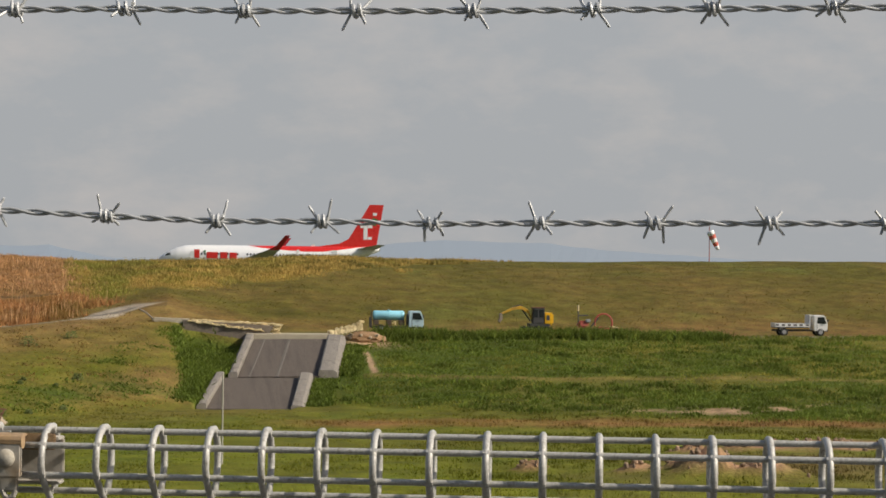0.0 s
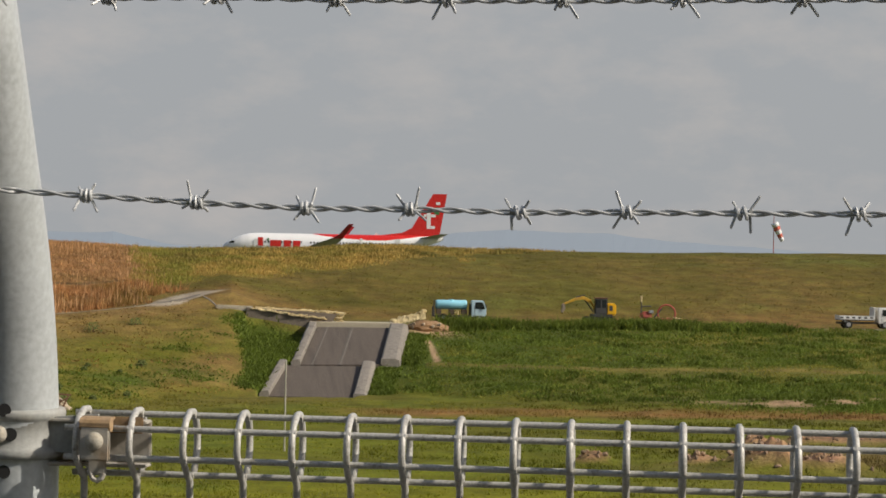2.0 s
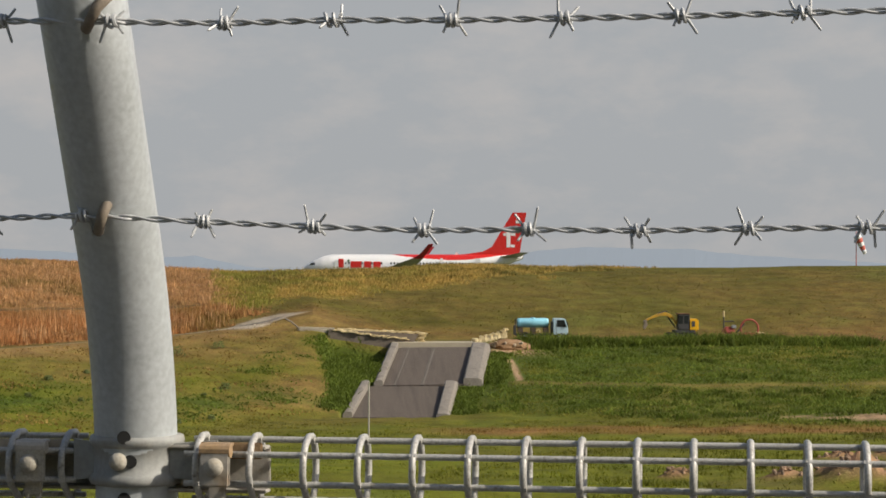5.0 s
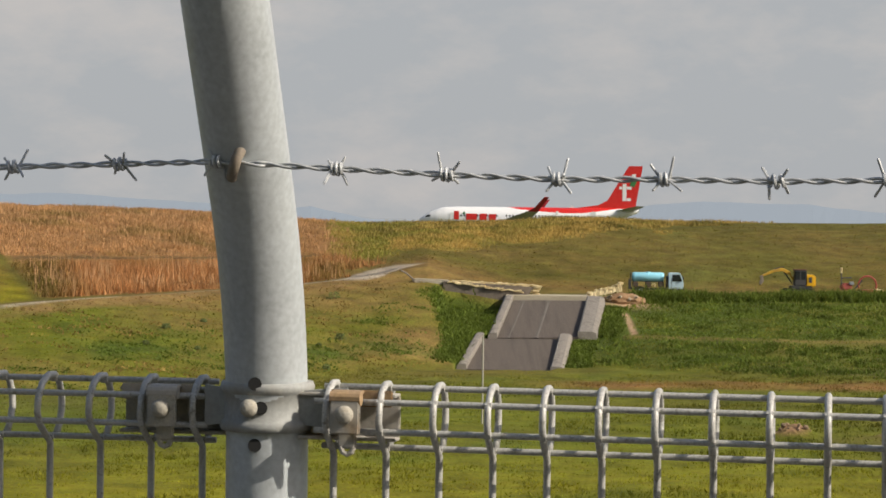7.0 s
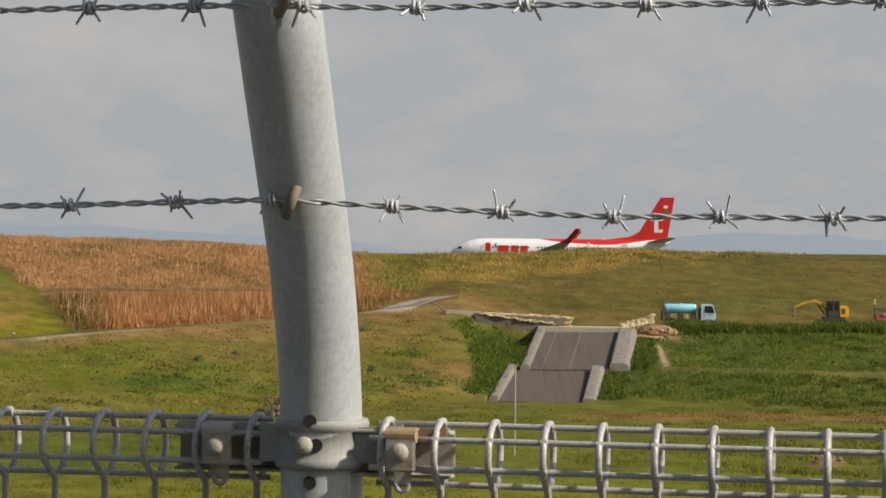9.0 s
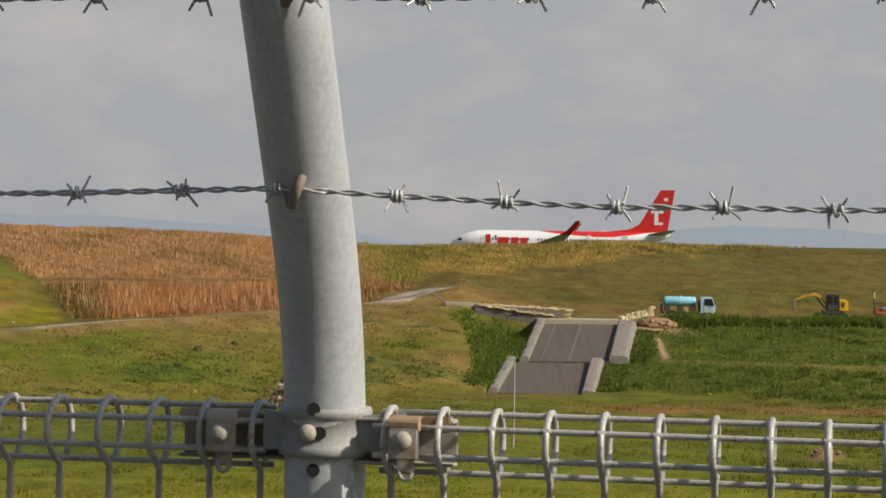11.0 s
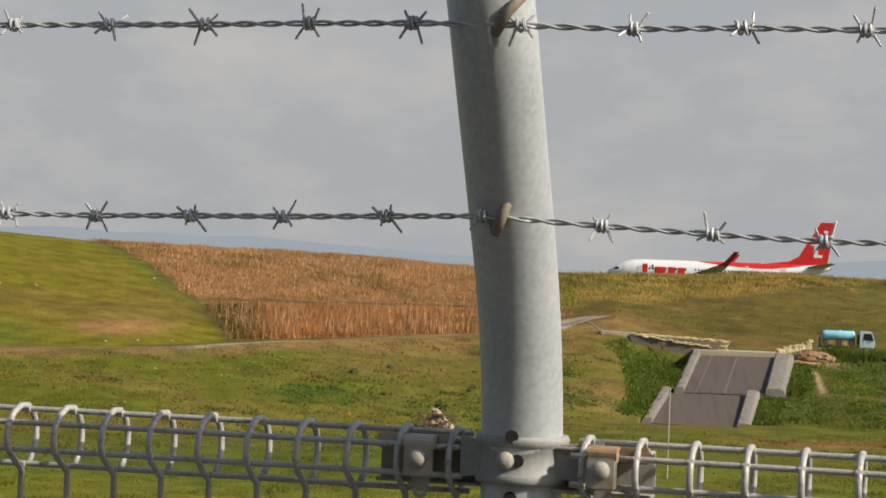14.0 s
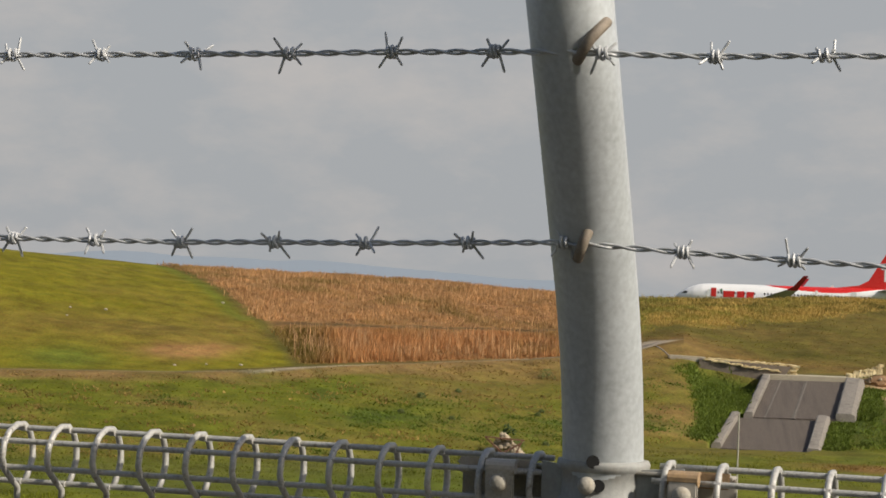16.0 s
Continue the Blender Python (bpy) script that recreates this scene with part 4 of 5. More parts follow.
def build_barbs():
    """Three barb shapes: a wrapped coil and four cut points."""
    rng = random.Random(5)
    meshes = []
    for v in range(9):
        bm = bmesh.new()
        turns, L = rng.choice((2.0, 2.5, 3.0)), rng.uniform(0.0095, 0.0125)
        pts = []
        for i in range(41):
            a = 2 * math.pi * turns * i / 40 + v
            swell = 0.0042 + 0.0009 * math.sin(math.pi * i / 40)
            pts.append((L * (i / 40 - 0.5), swell * math.cos(a), swell * math.sin(a)))
        tube(bm, pts, 0.0017, 6)
        up = rng.uniform(1.2, 1.9)
        for sx, ang, ln, dx in ((-0.55, up + rng.uniform(-0.6, 0.6), rng.uniform(0.006, 0.012), -0.6), (-0.4, up + 3.1 + rng.uniform(-0.7, 0.7), rng.uniform(0.005, 0.010), -0.5), (0.5, up + rng.uniform(-0.5, 0.5), rng.uniform(0.010, 0.016), 0.1), (0.6, up + 3.1 + rng.uniform(-0.9, 0.9), rng.uniform(0.009, 0.015), 0.5)):
            base = Vector((L * sx, 0.0045 * math.cos(ang), 0.0045 * math.sin(ang)))
            d = Vector((dx + rng.uniform(-0.15, 0.25), 0.6 * math.cos(ang), math.sin(ang))).normalized()
            tube(bm, [base - d * 0.004, base + d * ln * 0.9, base + d * ln], [0.0013, 0.0012, 0.0005], 6)
        me = bpy.data.meshes.new("barb")
        bm.to_mesh(me)
        bm.free()
        me.materials.append(M_BARB)
        meshes.append(me)
    return meshes


BARBS = build_barbs()


EYE_Z = 1.711


def build_barbed_wire(nodes, off, draw, seed):
    """Two twisted strands through the barbs' places (x, z), hung in front of the fence line."""
    wire = thing("barbed_wire", Matrix.Translation((0, 0, 0)), "twisted two-strand galvanized barbed wire", "barbed wire", "barbed wires")
    rng = random.Random(seed)
    xs, zs = [n[0] for n in nodes], [n[1] for n in nodes]

    def at(x):
        x, y, z = place(x)
        return Vector((x * draw, y * draw, EYE_Z + (z - EYE_Z) * draw))

    def place(x):
        near = max(0.0, 1 - (-0.1035 - x) / 0.13) if x < -0.1035 else 0.0
        return x, fence_y(x) + off - 0.021 * near, float(np.interp(x, xs, zs))

    for k in range(2):
        bm = bmesh.new()
        pts = []
        x = xs[0]
        while x < xs[-1]:
            i = max(0, min(len(xs) - 2, int(np.searchsorted(xs, x)) - 1))
            f = (x - xs[i]) / (xs[i + 1] - xs[i])
            a = math.pi * k + 2 * math.pi * (2.0 * (i + f))
            p = at(x)
            pts.append(p + Vector((0, math.cos(a), math.sin(a))) * 0.00165)
            x += 0.0036
        tube(bm, pts, 0.00145, 6)
        part("strand", bm, M_BARB, wire, smooth=True)
    for x, z in nodes:
        b = new("barb", BARBS[rng.randrange(len(BARBS))])
        b.parent = wire
        slope = at(x + 0.01) - at(x - 0.01)
        b.matrix_local = Matrix.Translation(at(x)) @ slope.to_track_quat("X", "Z").to_matrix().to_4x4() @ pose(0, 0, 0, rng.choice((0, 25, 180, 205, -20)), 0, rng.choice((0, 0, 180)))


LOW = [(-0.5158, 1.7513), (-0.4218, 1.754), (-0.3328, 1.7557), (-0.2348, 1.7589), (-0.1447, 1.7613), (-0.0374, 1.7556), (0.0587, 1.7511), (0.153, 1.7477), (0.2417, 1.7483), (0.3335, 1.7471), (0.4246, 1.7487)]
LOW = [(LOW[0][0] - 0.0875 * i, LOW[0][1] - 0.0005 * i) for i in range(12, 0, -1)] + LOW + [(LOW[-1][0] + 0.094 * i, LOW[-1][1] + 0.0008 * i) for i in range(1, 12)]
HIGH = [(-0.4014, 1.9252), (-0.3046, 1.927), (-0.2108, 1.9275), (-0.1138, 1.9245), (-0.0169, 1.9216), (0.0741, 1.9226), (0.1717, 1.9208), (0.2632, 1.9207), (0.356, 1.9209)]
HIGH = [(HIGH[0][0] - 0.092 * i, HIGH[0][1] - 0.0008 * i) for i in range(12, 0, -1)] + HIGH + [(HIGH[-1][0] + 0.095 * i, HIGH[-1][1] + 0.0008 * i) for i in range(1, 12)]
build_barbed_wire(LOW, -0.100, 0.9905, 3)
build_barbed_wire(HIGH, -0.170, 0.9797, 8)


# ---- the spillway ----
def corner(u, v, y):
    return Vector((u * y, y, EYE + v * y))


def wall_run(parent, a, b, width, height, side, name="side_wall"):
    """A thick low wall with a rounded top from a to b; it leans out to the given side."""
    bm = bmesh.new()
    prof = [(0, -0.6), (0.02, height * 0.75), (width * 0.10, height * 0.95), (width * 0.45, height), (width * 0.8, height * 0.93), (width, height * 0.6), (width * 1.12, -0.9)]
    n = 12
    rows = []
    for i in range(n + 1):
        p = a.lerp(b, i / n)
        rows.append([bm.verts.new(p + Vector((side * o * (1 + 0.02 * math.sin(i * 2.3 + o)), 0, h + 0.015 * math.sin(i * 1.7 + o * 5)))) for o, h in prof])
    for r, q in zip(rows, rows[1:]):
        for k in range(len(prof) - 1):
            bm.faces.new((r[k], r[k + 1], q[k + 1], q[k]))
    bm.faces.new(rows[0])
    bm.faces.new(rows[-1][::-1])
    bmesh.ops.recalc_face_normals(bm, faces=bm.faces)
    return part(name, bm, M_CONC, parent, smooth=False)


M_JOINT = mat("joint_mortar", (0.135, 0.118, 0.098), 0.9, 0, 0.35, 0.8, 0.4, 9, second=(0.085, 0.072, 0.06))


def build_spillway():
    sp = thing("spillway", pose(0, 0, 0), "stepped dark concrete spillway chute with thick side walls", "spillway")
    tl, tr = corner(0.0528, -0.0352, 187), corner(0.0872, -0.0350, 187)
    ml, mr = corner(0.0452, -0.0530, 174.5), corner(0.0838, -0.0525, 174.5)
    for name, quad in (("upper_chute", (tl, tr, mr, ml)), ("lower_chute", (corner(0.0385, -0.0535, 173.5), corner(0.0750, -0.0535, 173.5), corner(0.0706, -0.0685, 163.5), corner(0.0305, -0.0680, 163.5)))):
        bm = bmesh.new()
        a, b, c, d = quad
        n, m = 5, 6
        g = [[bm.verts.new(a.lerp(b, i / n).lerp(d.lerp(c, i / n), j / m)) for i in range(n + 1)] for j in range(m + 1)]
        for j in range(m):
            for i in range(n):
                bm.faces.new((g[j][i], g[j + 1][i], g[j + 1][i + 1], g[j][i + 1]))
        ret = bmesh.ops.extrude_face_region(bm, geom=bm.faces[:])
        for v in ret["geom"]:
            if isinstance(v, bmesh.types.BMVert):
                v.co.z += 0.35
        bmesh.ops.recalc_face_normals(bm, faces=bm.faces)
        bmesh.ops.translate(bm, vec=(0, 0, -0.35), verts=bm.verts)
        ch = part(name, bm, M_FLOOR, sp)
        # construction joints
        for k in range(1, 3 if name == "upper_chute" else 1):
            bm = bmesh.new()
            f = (0.14, 0.48)[k - 1]
            p, q = a.lerp(b, f), d.lerp(c, f)
            w = 0.42 if k == 2 else 0.22
            tube(bm, [p + Vector((0, 0, 0.014 - w)), q + Vector((0, 0, 0.014 - w))], w, 24)
            part("joint_strip", bm, M_JOINT, ch)
    wall_run(sp, corner(0.0525, -0.0350, 187), corner(0.0452, -0.0530, 174.5), 0.75, 0.42, -1)
    wall_run(sp, corner(0.0872, -0.0350, 187), corner(0.0832, -0.0520, 174.5), 1.55, 0.42, 1)
    wall_run(sp, corner(0.0390, -0.0530, 173.5), corner(0.0308, -0.0680, 163.5), 0.75, 0.42, -1)
    wall_run(sp, corner(0.0745, -0.0530, 173.5), corner(0.0704, -0.0688, 163.5), 1.05, 0.4, 1)
    # the drop between the chutes, and the pale sill at the head
    bm = bmesh.new()
    a, b = corner(0.0330, -0.0545, 173.9), corner(0.0860, -0.0545, 173.9)
    box(bm, (a + b) / 2 + Vector((0, 0, -0.35)), ((b - a).x, 0.5, 0.75), 0.06)
    part("drop_wall", bm, M_CONC, sp)
    bm = bmesh.new()
    a, b = corner(0.0490, -0.0340, 188), corner(0.0905, -0.0335, 188)
    box(bm, (a + b) / 2 + Vector((0, 1.0, -0.18)), ((b - a).x, 3.2, 0.75), 0.05)
    part("head_sill", bm, mat("pale_sill", (0.42, 0.37, 0.27), 0.9, 0, 0.15, 0.8, 0.3, 8), sp, "pale concrete sill at the head")


build_spillway()


def build_headwall():
    hw = thing("headwall", pose(0, 0, 0), "dark concrete headwall with broken cream mortar along its top", "retaining wall")
    bm = bmesh.new()
    a, b = corner(0.0180, -0.0325, 189), corner(0.0530, -0.0335, 189)
    a2, b2 = corner(0.0195, -0.0265, 189), corner(0.0620, -0.0290, 189)
    vs = [bm.verts.new(p + Vector((0, dy, 0))) for dy in (0, 0.7) for p in (a - Vector((0, 0, 2.2)), b - Vector((0, 0, 2.0)), b2, a2)]
    for f in ((0, 1, 2, 3), (7, 6, 5, 4), (0, 4, 5, 1), (1, 5, 6, 2), (2, 6, 7, 3), (3, 7, 4, 0)):
        bm.faces.new([vs[i] for i in f])
    bmesh.ops.recalc_face_normals(bm, faces=bm.faces)
    part("wall", bm, mat("brown_wall_concrete", (0.19, 0.155, 0.12), 0.9, 0, 0.35, 1.2, 0.5, 10, second=(0.11, 0.09, 0.07)), hw)
    rng = random.Random(2)
    for k, (u0, v0, u1, v1, y) in enumerate(((0.0215, -0.0268, 0.0560, -0.0312, 189.0), (0.0250, -0.0266, 0.0640, -0.0284, 189.6), (0.0640, -0.0284, 0.0632, -0.0322, 189.2))):
        bm = bmesh.new()
        p, q = corner(u0, v0, y), corner(u1, v1, y)
        n = 34 if k < 2 else 5
        for i in range(n + 1):
            c = p.lerp(q, i / n) + Vector((rng.uniform(-0.1, 0.1), rng.uniform(-0.15, 0.1), rng.uniform(-0.07, 0.06)))
            box(bm, c, (rng.uniform(0.3, 0.7), 0.22, rng.uniform(0.07, 0.20)), 0.03, pose(0, 0, 0, rng.uniform(-15, 15), rng.uniform(-14, 14), rng.uniform(-12, 12)))
        part("mortar_edge", bm, M_CREAM, hw, "broken cream mortar edge")
    bm = bmesh.new()
    a, b = corner(0.0050, -0.0272, 190), corner(0.0230, -0.0280, 190)
    box(bm, (a + b) / 2, ((b - a).x, 1.2, 0.75), 0.15, pose(0, 0, 0, 0, 2, 0))
    part("abutment", bm, mat("pale_abutment", (0.46, 0.41, 0.32), 0.9, 0, 0.2, 0.8, 0.4, 8, second=(0.34, 0.30, 0.23)), hw, "pale grey concrete abutment")
    bm = bmesh.new()
    tube(bm, [corner(-0.001, -0.0215, 190), corner(0.0022, -0.0232, 190), corner(0.0045, -0.0252, 190), corner(0.0070, -0.0272, 190)], 0.07, 10)
    part("kerb", bm, M_CONC, hw)
    for i, (u, v) in enumerate(((0.0565, -0.0306), (0.0590, -0.0305), (0.0615, -0.0304))):
        bm = bmesh.new()
        box(bm, corner(u, v, 189.3), (0.28, 0.3, 0.55), 0.06, pose(0, 0, 0, 0, 20 - 8 * i, 0))
        part("mortar_lump", bm, M_CREAM, hw)
    rw = thing("rubble_edge", pose(0, 0, 0), "cream broken mortar rubble beside the spillway head", "rubble")
    bm = bmesh.new()
    p, q = corner(0.0885, -0.0318, 188.3), corner(0.1040, -0.0285, 188.3)
    rows = []
    for i in range(29):
        f = i / 28
        b = p.lerp(q, f)
        low, top = -0.35 + rng.uniform(-0.08, 0.08), 0.10 + 0.22 * f + rng.uniform(-0.10, 0.12) + 0.12 * math.sin(i * 1.3)
        rows.append([bm.verts.new(b + Vector((rng.uniform(-0.04, 0.04), d + rng.uniform(-0.05, 0.05), h))) for d, h in ((-0.22, low), (-0.16, (low + top) / 2), (-0.1, top), (0.15, top - 0.05), (0.2, low))])
    for a, b in zip(rows, rows[1:]):
        for k in range(4):
            bm.faces.new((a[k], b[k], b[k + 1], a[k + 1]))
    bm.faces.new(rows[0])
    bm.faces.new(rows[-1][::-1])
    bmesh.ops.recalc_face_normals(bm, faces=bm.faces)
    part("slab", bm, M_CREAM, rw, "ragged cream mortar slab")
    for i in range(7):
        bm = bmesh.new()
        f = i / 6
        c = corner(0.0885, -0.0312, 188.5).lerp(corner(0.1035, -0.0272, 188.5), f) + Vector((rng.uniform(-0.12, 0.12), rng.uniform(-0.3, 0.3), rng.uniform(-0.22, 0.1)))
        box(bm, c, (rng.uniform(0.3, 0.5), 0.4, rng.uniform(0.15, 0.3)), 0.05, pose(0, 0, 0, rng.uniform(-12, 12), rng.uniform(-35, 10), 0))
        part("lump", bm, M_CREAM, rw)


build_headwall()


def build_soil_heap():
    rng = random.Random(9)
    x0, y0 = 19.9, 189.5
    hp = thing("soil_heap", pose(x0, y0, float(land([x0], [y0])[0])), "heap of reddish bare soil and stones", "soil heap")
    bm = bmesh.new()
    bmesh.ops.create_icosphere(bm, subdivisions=3, radius=1.0)
    for v in bm.verts:
        k = 1 + 0.25 * noise.noise(v.co * 2.3) + 0.12 * noise.noise(v.co * 6)
        v.co = Vector((v.co.x * 1.9 * k, v.co.y * 1.1 * k, max(v.co.z, -0.3) * 0.75 * k))
    part("soil", bm, M_SOIL, hp)
    for i in range(14):
        bm = bmesh.new()
        bmesh.ops.create_icosphere(bm, subdivisions=1, radius=rng.uniform(0.1, 0.24))
        bmesh.ops.translate(bm, vec=(rng.uniform(-1.7, 1.7), rng.uniform(-1.0, -0.3), rng.uniform(0.1, 0.5)), verts=bm.verts)
        part("stone", bm, M_STONE, hp)


build_soil_heap()


# ---- vehicles on the bench ----
def truck_cab(parent, x0, paint, z=0.55, h=1.5, L=1.35, W=1.7):
    bm = bmesh.new()
    prism(bm, [(x0, z), (x0 + L, z), (x0 + L + 0.05, z + 0.62), (x0 + L - 0.22, z + h - 0.05), (x0 + L - 0.35, z + h), (x0 + 0.05, z + h), (x0, z + h - 0.06)], W)
    bmesh.ops.bevel(bm, geom=bm.edges[:], offset=0.05, segments=2, affect="EDGES")
    cab = part("cab", bm, paint, parent)
    for s in (-1, 1):
        bm = bmesh.new()
        prism(bm, [(x0 + 0.35, z + 0.72), (x0 + L - 0.08, z + 0.70), (x0 + L - 0.30, z + h - 0.16), (x0 + 0.35, z + h - 0.16)], 0.02, Matrix.Translation((0, s * (W / 2 + 0.006), 0)))
        part("side_window", bm, M_GLASS, cab)
        bm = bmesh.new()
        box(bm, (x0 + 0.30, s * (W / 2 + 0.012), z + 0.55), (0.03, 0.015, 0.95), 0.004)
        part("door_seam", bm, M_STEEL, cab)
        bm = bmesh.new()
        box(bm, (x0 + L + 0.02, s * (W / 2 + 0.14), z + 1.0), (0.08, 0.16, 0.3), 0.02)
        part("mirror", bm, M_STEEL, cab)
        bm = bmesh.new()
        box(bm, (x0 + L + 0.035, s * (W / 2 - 0.25), z + 0.3), (0.06, 0.28, 0.16), 0.02)
        part("headlight", bm, M_WHITE, cab)
    bm = bmesh.new()
    box(bm, (x0 + L - 0.07, 0, z + 1.02), (0.02, W - 0.25, 0.66), 0.01, pose(0, 0, 0, 0, -17, 0))
    part("windscreen", bm, M_GLASS, cab)
    bm = bmesh.new()
    box(bm, (x0 + L + 0.03, 0, z + 0.03), (0.12, W, 0.2), 0.03)
    part("bumper", bm, M_STEEL, cab)
    return cab


def chassis(parent, x0, x1, z=0.55):
    bm = bmesh.new()
    for s in (-1, 1):
        box(bm, ((x0 + x1) / 2, s * 0.4, z - 0.02), (x1 - x0, 0.1, 0.18), 0.01)
    for i in range(5):
        box(bm, (x0 + (x1 - x0) * (i + 0.5) / 5, 0, z - 0.02), (0.1, 0.8, 0.12), 0.01)
    part("chassis", bm, M_STEEL, parent)
    for x in (x0 + 0.95, x1 - 0.6):
        for s in (-1, 1):
            wheel(parent, x, s * 0.74)


def stand(x, y, turn=0.0):
    return Matrix.Translation((x, y, float(land([x], [y])[0]))) @ pose(0, 0, 0, 0, 0, turn)


M_CABBLUE = mat("pale_blue_paint", (0.50, 0.66, 0.74), 0.35, 0, 0.08, 1.2, 0, 8)
M_BROWN = mat("dirty_brown_steel", (0.10, 0.075, 0.055), 0.8, 0.1, 0.25, 2, 0.1, 20)


def build_water_truck():
    t = thing("water_truck", stand(23.72, 197.0, -4), "light blue water tank truck parked on the bench road", "truck")
    chassis(t, -2.45, 2.35)
    truck_cab(t, 1.05, M_CABBLUE)
    bm = bmesh.new()
    pts = [(-2.32, 0, 1.62), (-2.28, 0, 1.62), (-2.15, 0, 1.62), (0.5, 0, 1.62), (0.63, 0, 1.62), (0.67, 0, 1.62)]
    tube(bm, pts, [0.26, 0.38, 0.44, 0.44, 0.38, 0.26], 28)
    tank = part("tank", bm, M_BLUE, t, "light blue cylindrical water tank", smooth=True)
    for x in (-2.0, -0.8, 0.4):
        bm = bmesh.new()
        tube(bm, [(x - 0.03, 0, 1.62), (x + 0.03, 0, 1.62)], 0.452, 28)
        part("hoop", bm, M_BLUE, tank, smooth=True)
        bm = bmesh.new()
        box(bm, (x, 0, 0.95), (0.5, 1.3, 0.5), 0.04)
        part("saddle", bm, M_BROWN, t)
    bm = bmesh.new()
    tube(bm, [(-0.8, 0, 2.02), (-0.8, 0, 2.12)], 0.2, 16)
    part("hatch", bm, M_BLUE, tank)
    bm = bmesh.new()
    box(bm, (-2.5, 0, 0.95), (0.22, 1.3, 0.9), 0.03)
    box(bm, (-2.44, 0.0, 1.6), (0.06, 1.0, 0.9), 0.02)
    part("pump_frame", bm, M_STEEL, t)
    bm = bmesh.new()
    tube(bm, [(-0.2, -0.72, 0.7), (-0.2, -0.72, 1.02), (-0.3, -0.74, 1.06), (-0.5, -0.74, 0.86)], 0.05, 8)
    part("hose", bm, M_CREAM, t)
    bm = bmesh.new()
    box(bm, (0.93, 0, 1.2), (0.12, 1.3, 1.1), 0.03)
    part("cab_guard", bm, M_STEEL, t)


def build_dump_truck():
    t = thing("flatbed_truck", stand(62.8, 197.3, -3), "small white dropside tipper truck on the bench road", "truck")
    chassis(t, -2.65, 2.45)
    truck_cab(t, 1.2, M_WHITE, 0.5, 1.5, 1.3)
    bm = bmesh.new()
    box(bm, (-0.95, 0, 0.82), (3.3, 1.75, 0.1), 0.02)
    bed = part("bed_floor", bm, M_STEEL, t)
    for s in (-1, 1):
        bm = bmesh.new()
        box(bm, (-0.95, s * 0.88, 1.02), (3.3, 0.05, 0.32), 0.015)
        side = part("drop_side", bm, M_WHITE, t)
        for i in range(6):
            bm = bmesh.new()
            box(bm, (-2.4 + i * 0.58, s * 0.915, 1.05), (0.3, 0.02, 0.16), 0.006)
            part("recess_panel", bm, M_STEEL, side)
    bm = bmesh.new()
    box(bm, (-2.6, 0, 1.05), (0.05, 1.75, 0.4), 0.015)
    part("tailgate", bm, M_WHITE, t)
    bm = bmesh.new()
    box(bm, (0.78, 0, 1.45), (0.09, 1.75, 1.15), 0.02)
    box(bm, (0.92, 0, 2.0), (0.35, 1.75, 0.07), 0.02)
    part("headboard", bm, M_WHITE, t)
    bm = bmesh.new()
    box(bm, (-1.75, -0.62, 0.62), (0.75, 0.3, 0.2), 0.03, pose(0, 0, 0, 0, 18, 0))
    part("side_guard", bm, M_WHITE, t)


def tracks(t, L=2.9, W=2.0, r=0.36):
    for s in (-1, 1):
        bm = bmesh.new()
        out = []
        for i in range(9):
            a = -math.pi / 2 - math.pi * i / 8
            out.append((-L / 2 + r + r * math.cos(a), r + r * math.sin(a)))
        for i in range(9):
            a = math.pi / 2 - math.pi * i / 8
            out.append((L / 2 - r + r * math.cos(a), r + r * math.sin(a)))
        prism(bm, out, 0.45, Matrix.Translation((0, s * (W / 2 - 0.22), 0)))
        tr = part("track", bm, M_TYRE, t)
        for i in range(5):
            bm = bmesh.new()
            x = -L / 2 + r + (L - 2 * r) * i / 4
            tube(bm, [(x, s * (W / 2 - 0.46), r), (x, s * (W / 2 + 0.02), r)], r * 0.6, 12)
            part("roller", bm, M_STEEL, tr)


def arm_piece(t, name, pts, widths, depth, material, parent=None):
    bm = bmesh.new()
    top = [(x, z + w / 2) for (x, z), w in zip(pts, widths)]
    low = [(x, z - w / 2) for (x, z), w in zip(pts, widths)][::-1]
    prism(bm, top + low, depth)
    bmesh.ops.bevel(bm, geom=bm.edges[:], offset=0.02, segments=1, affect="EDGES")
    return part(name, bm, material, parent or t)


M_OCHRE = mat("worn_ochre_paint", (0.62, 0.36, 0.025), 0.55, 0, 0.2, 2.5, 0.1, 12, second=(0.42, 0.25, 0.04))


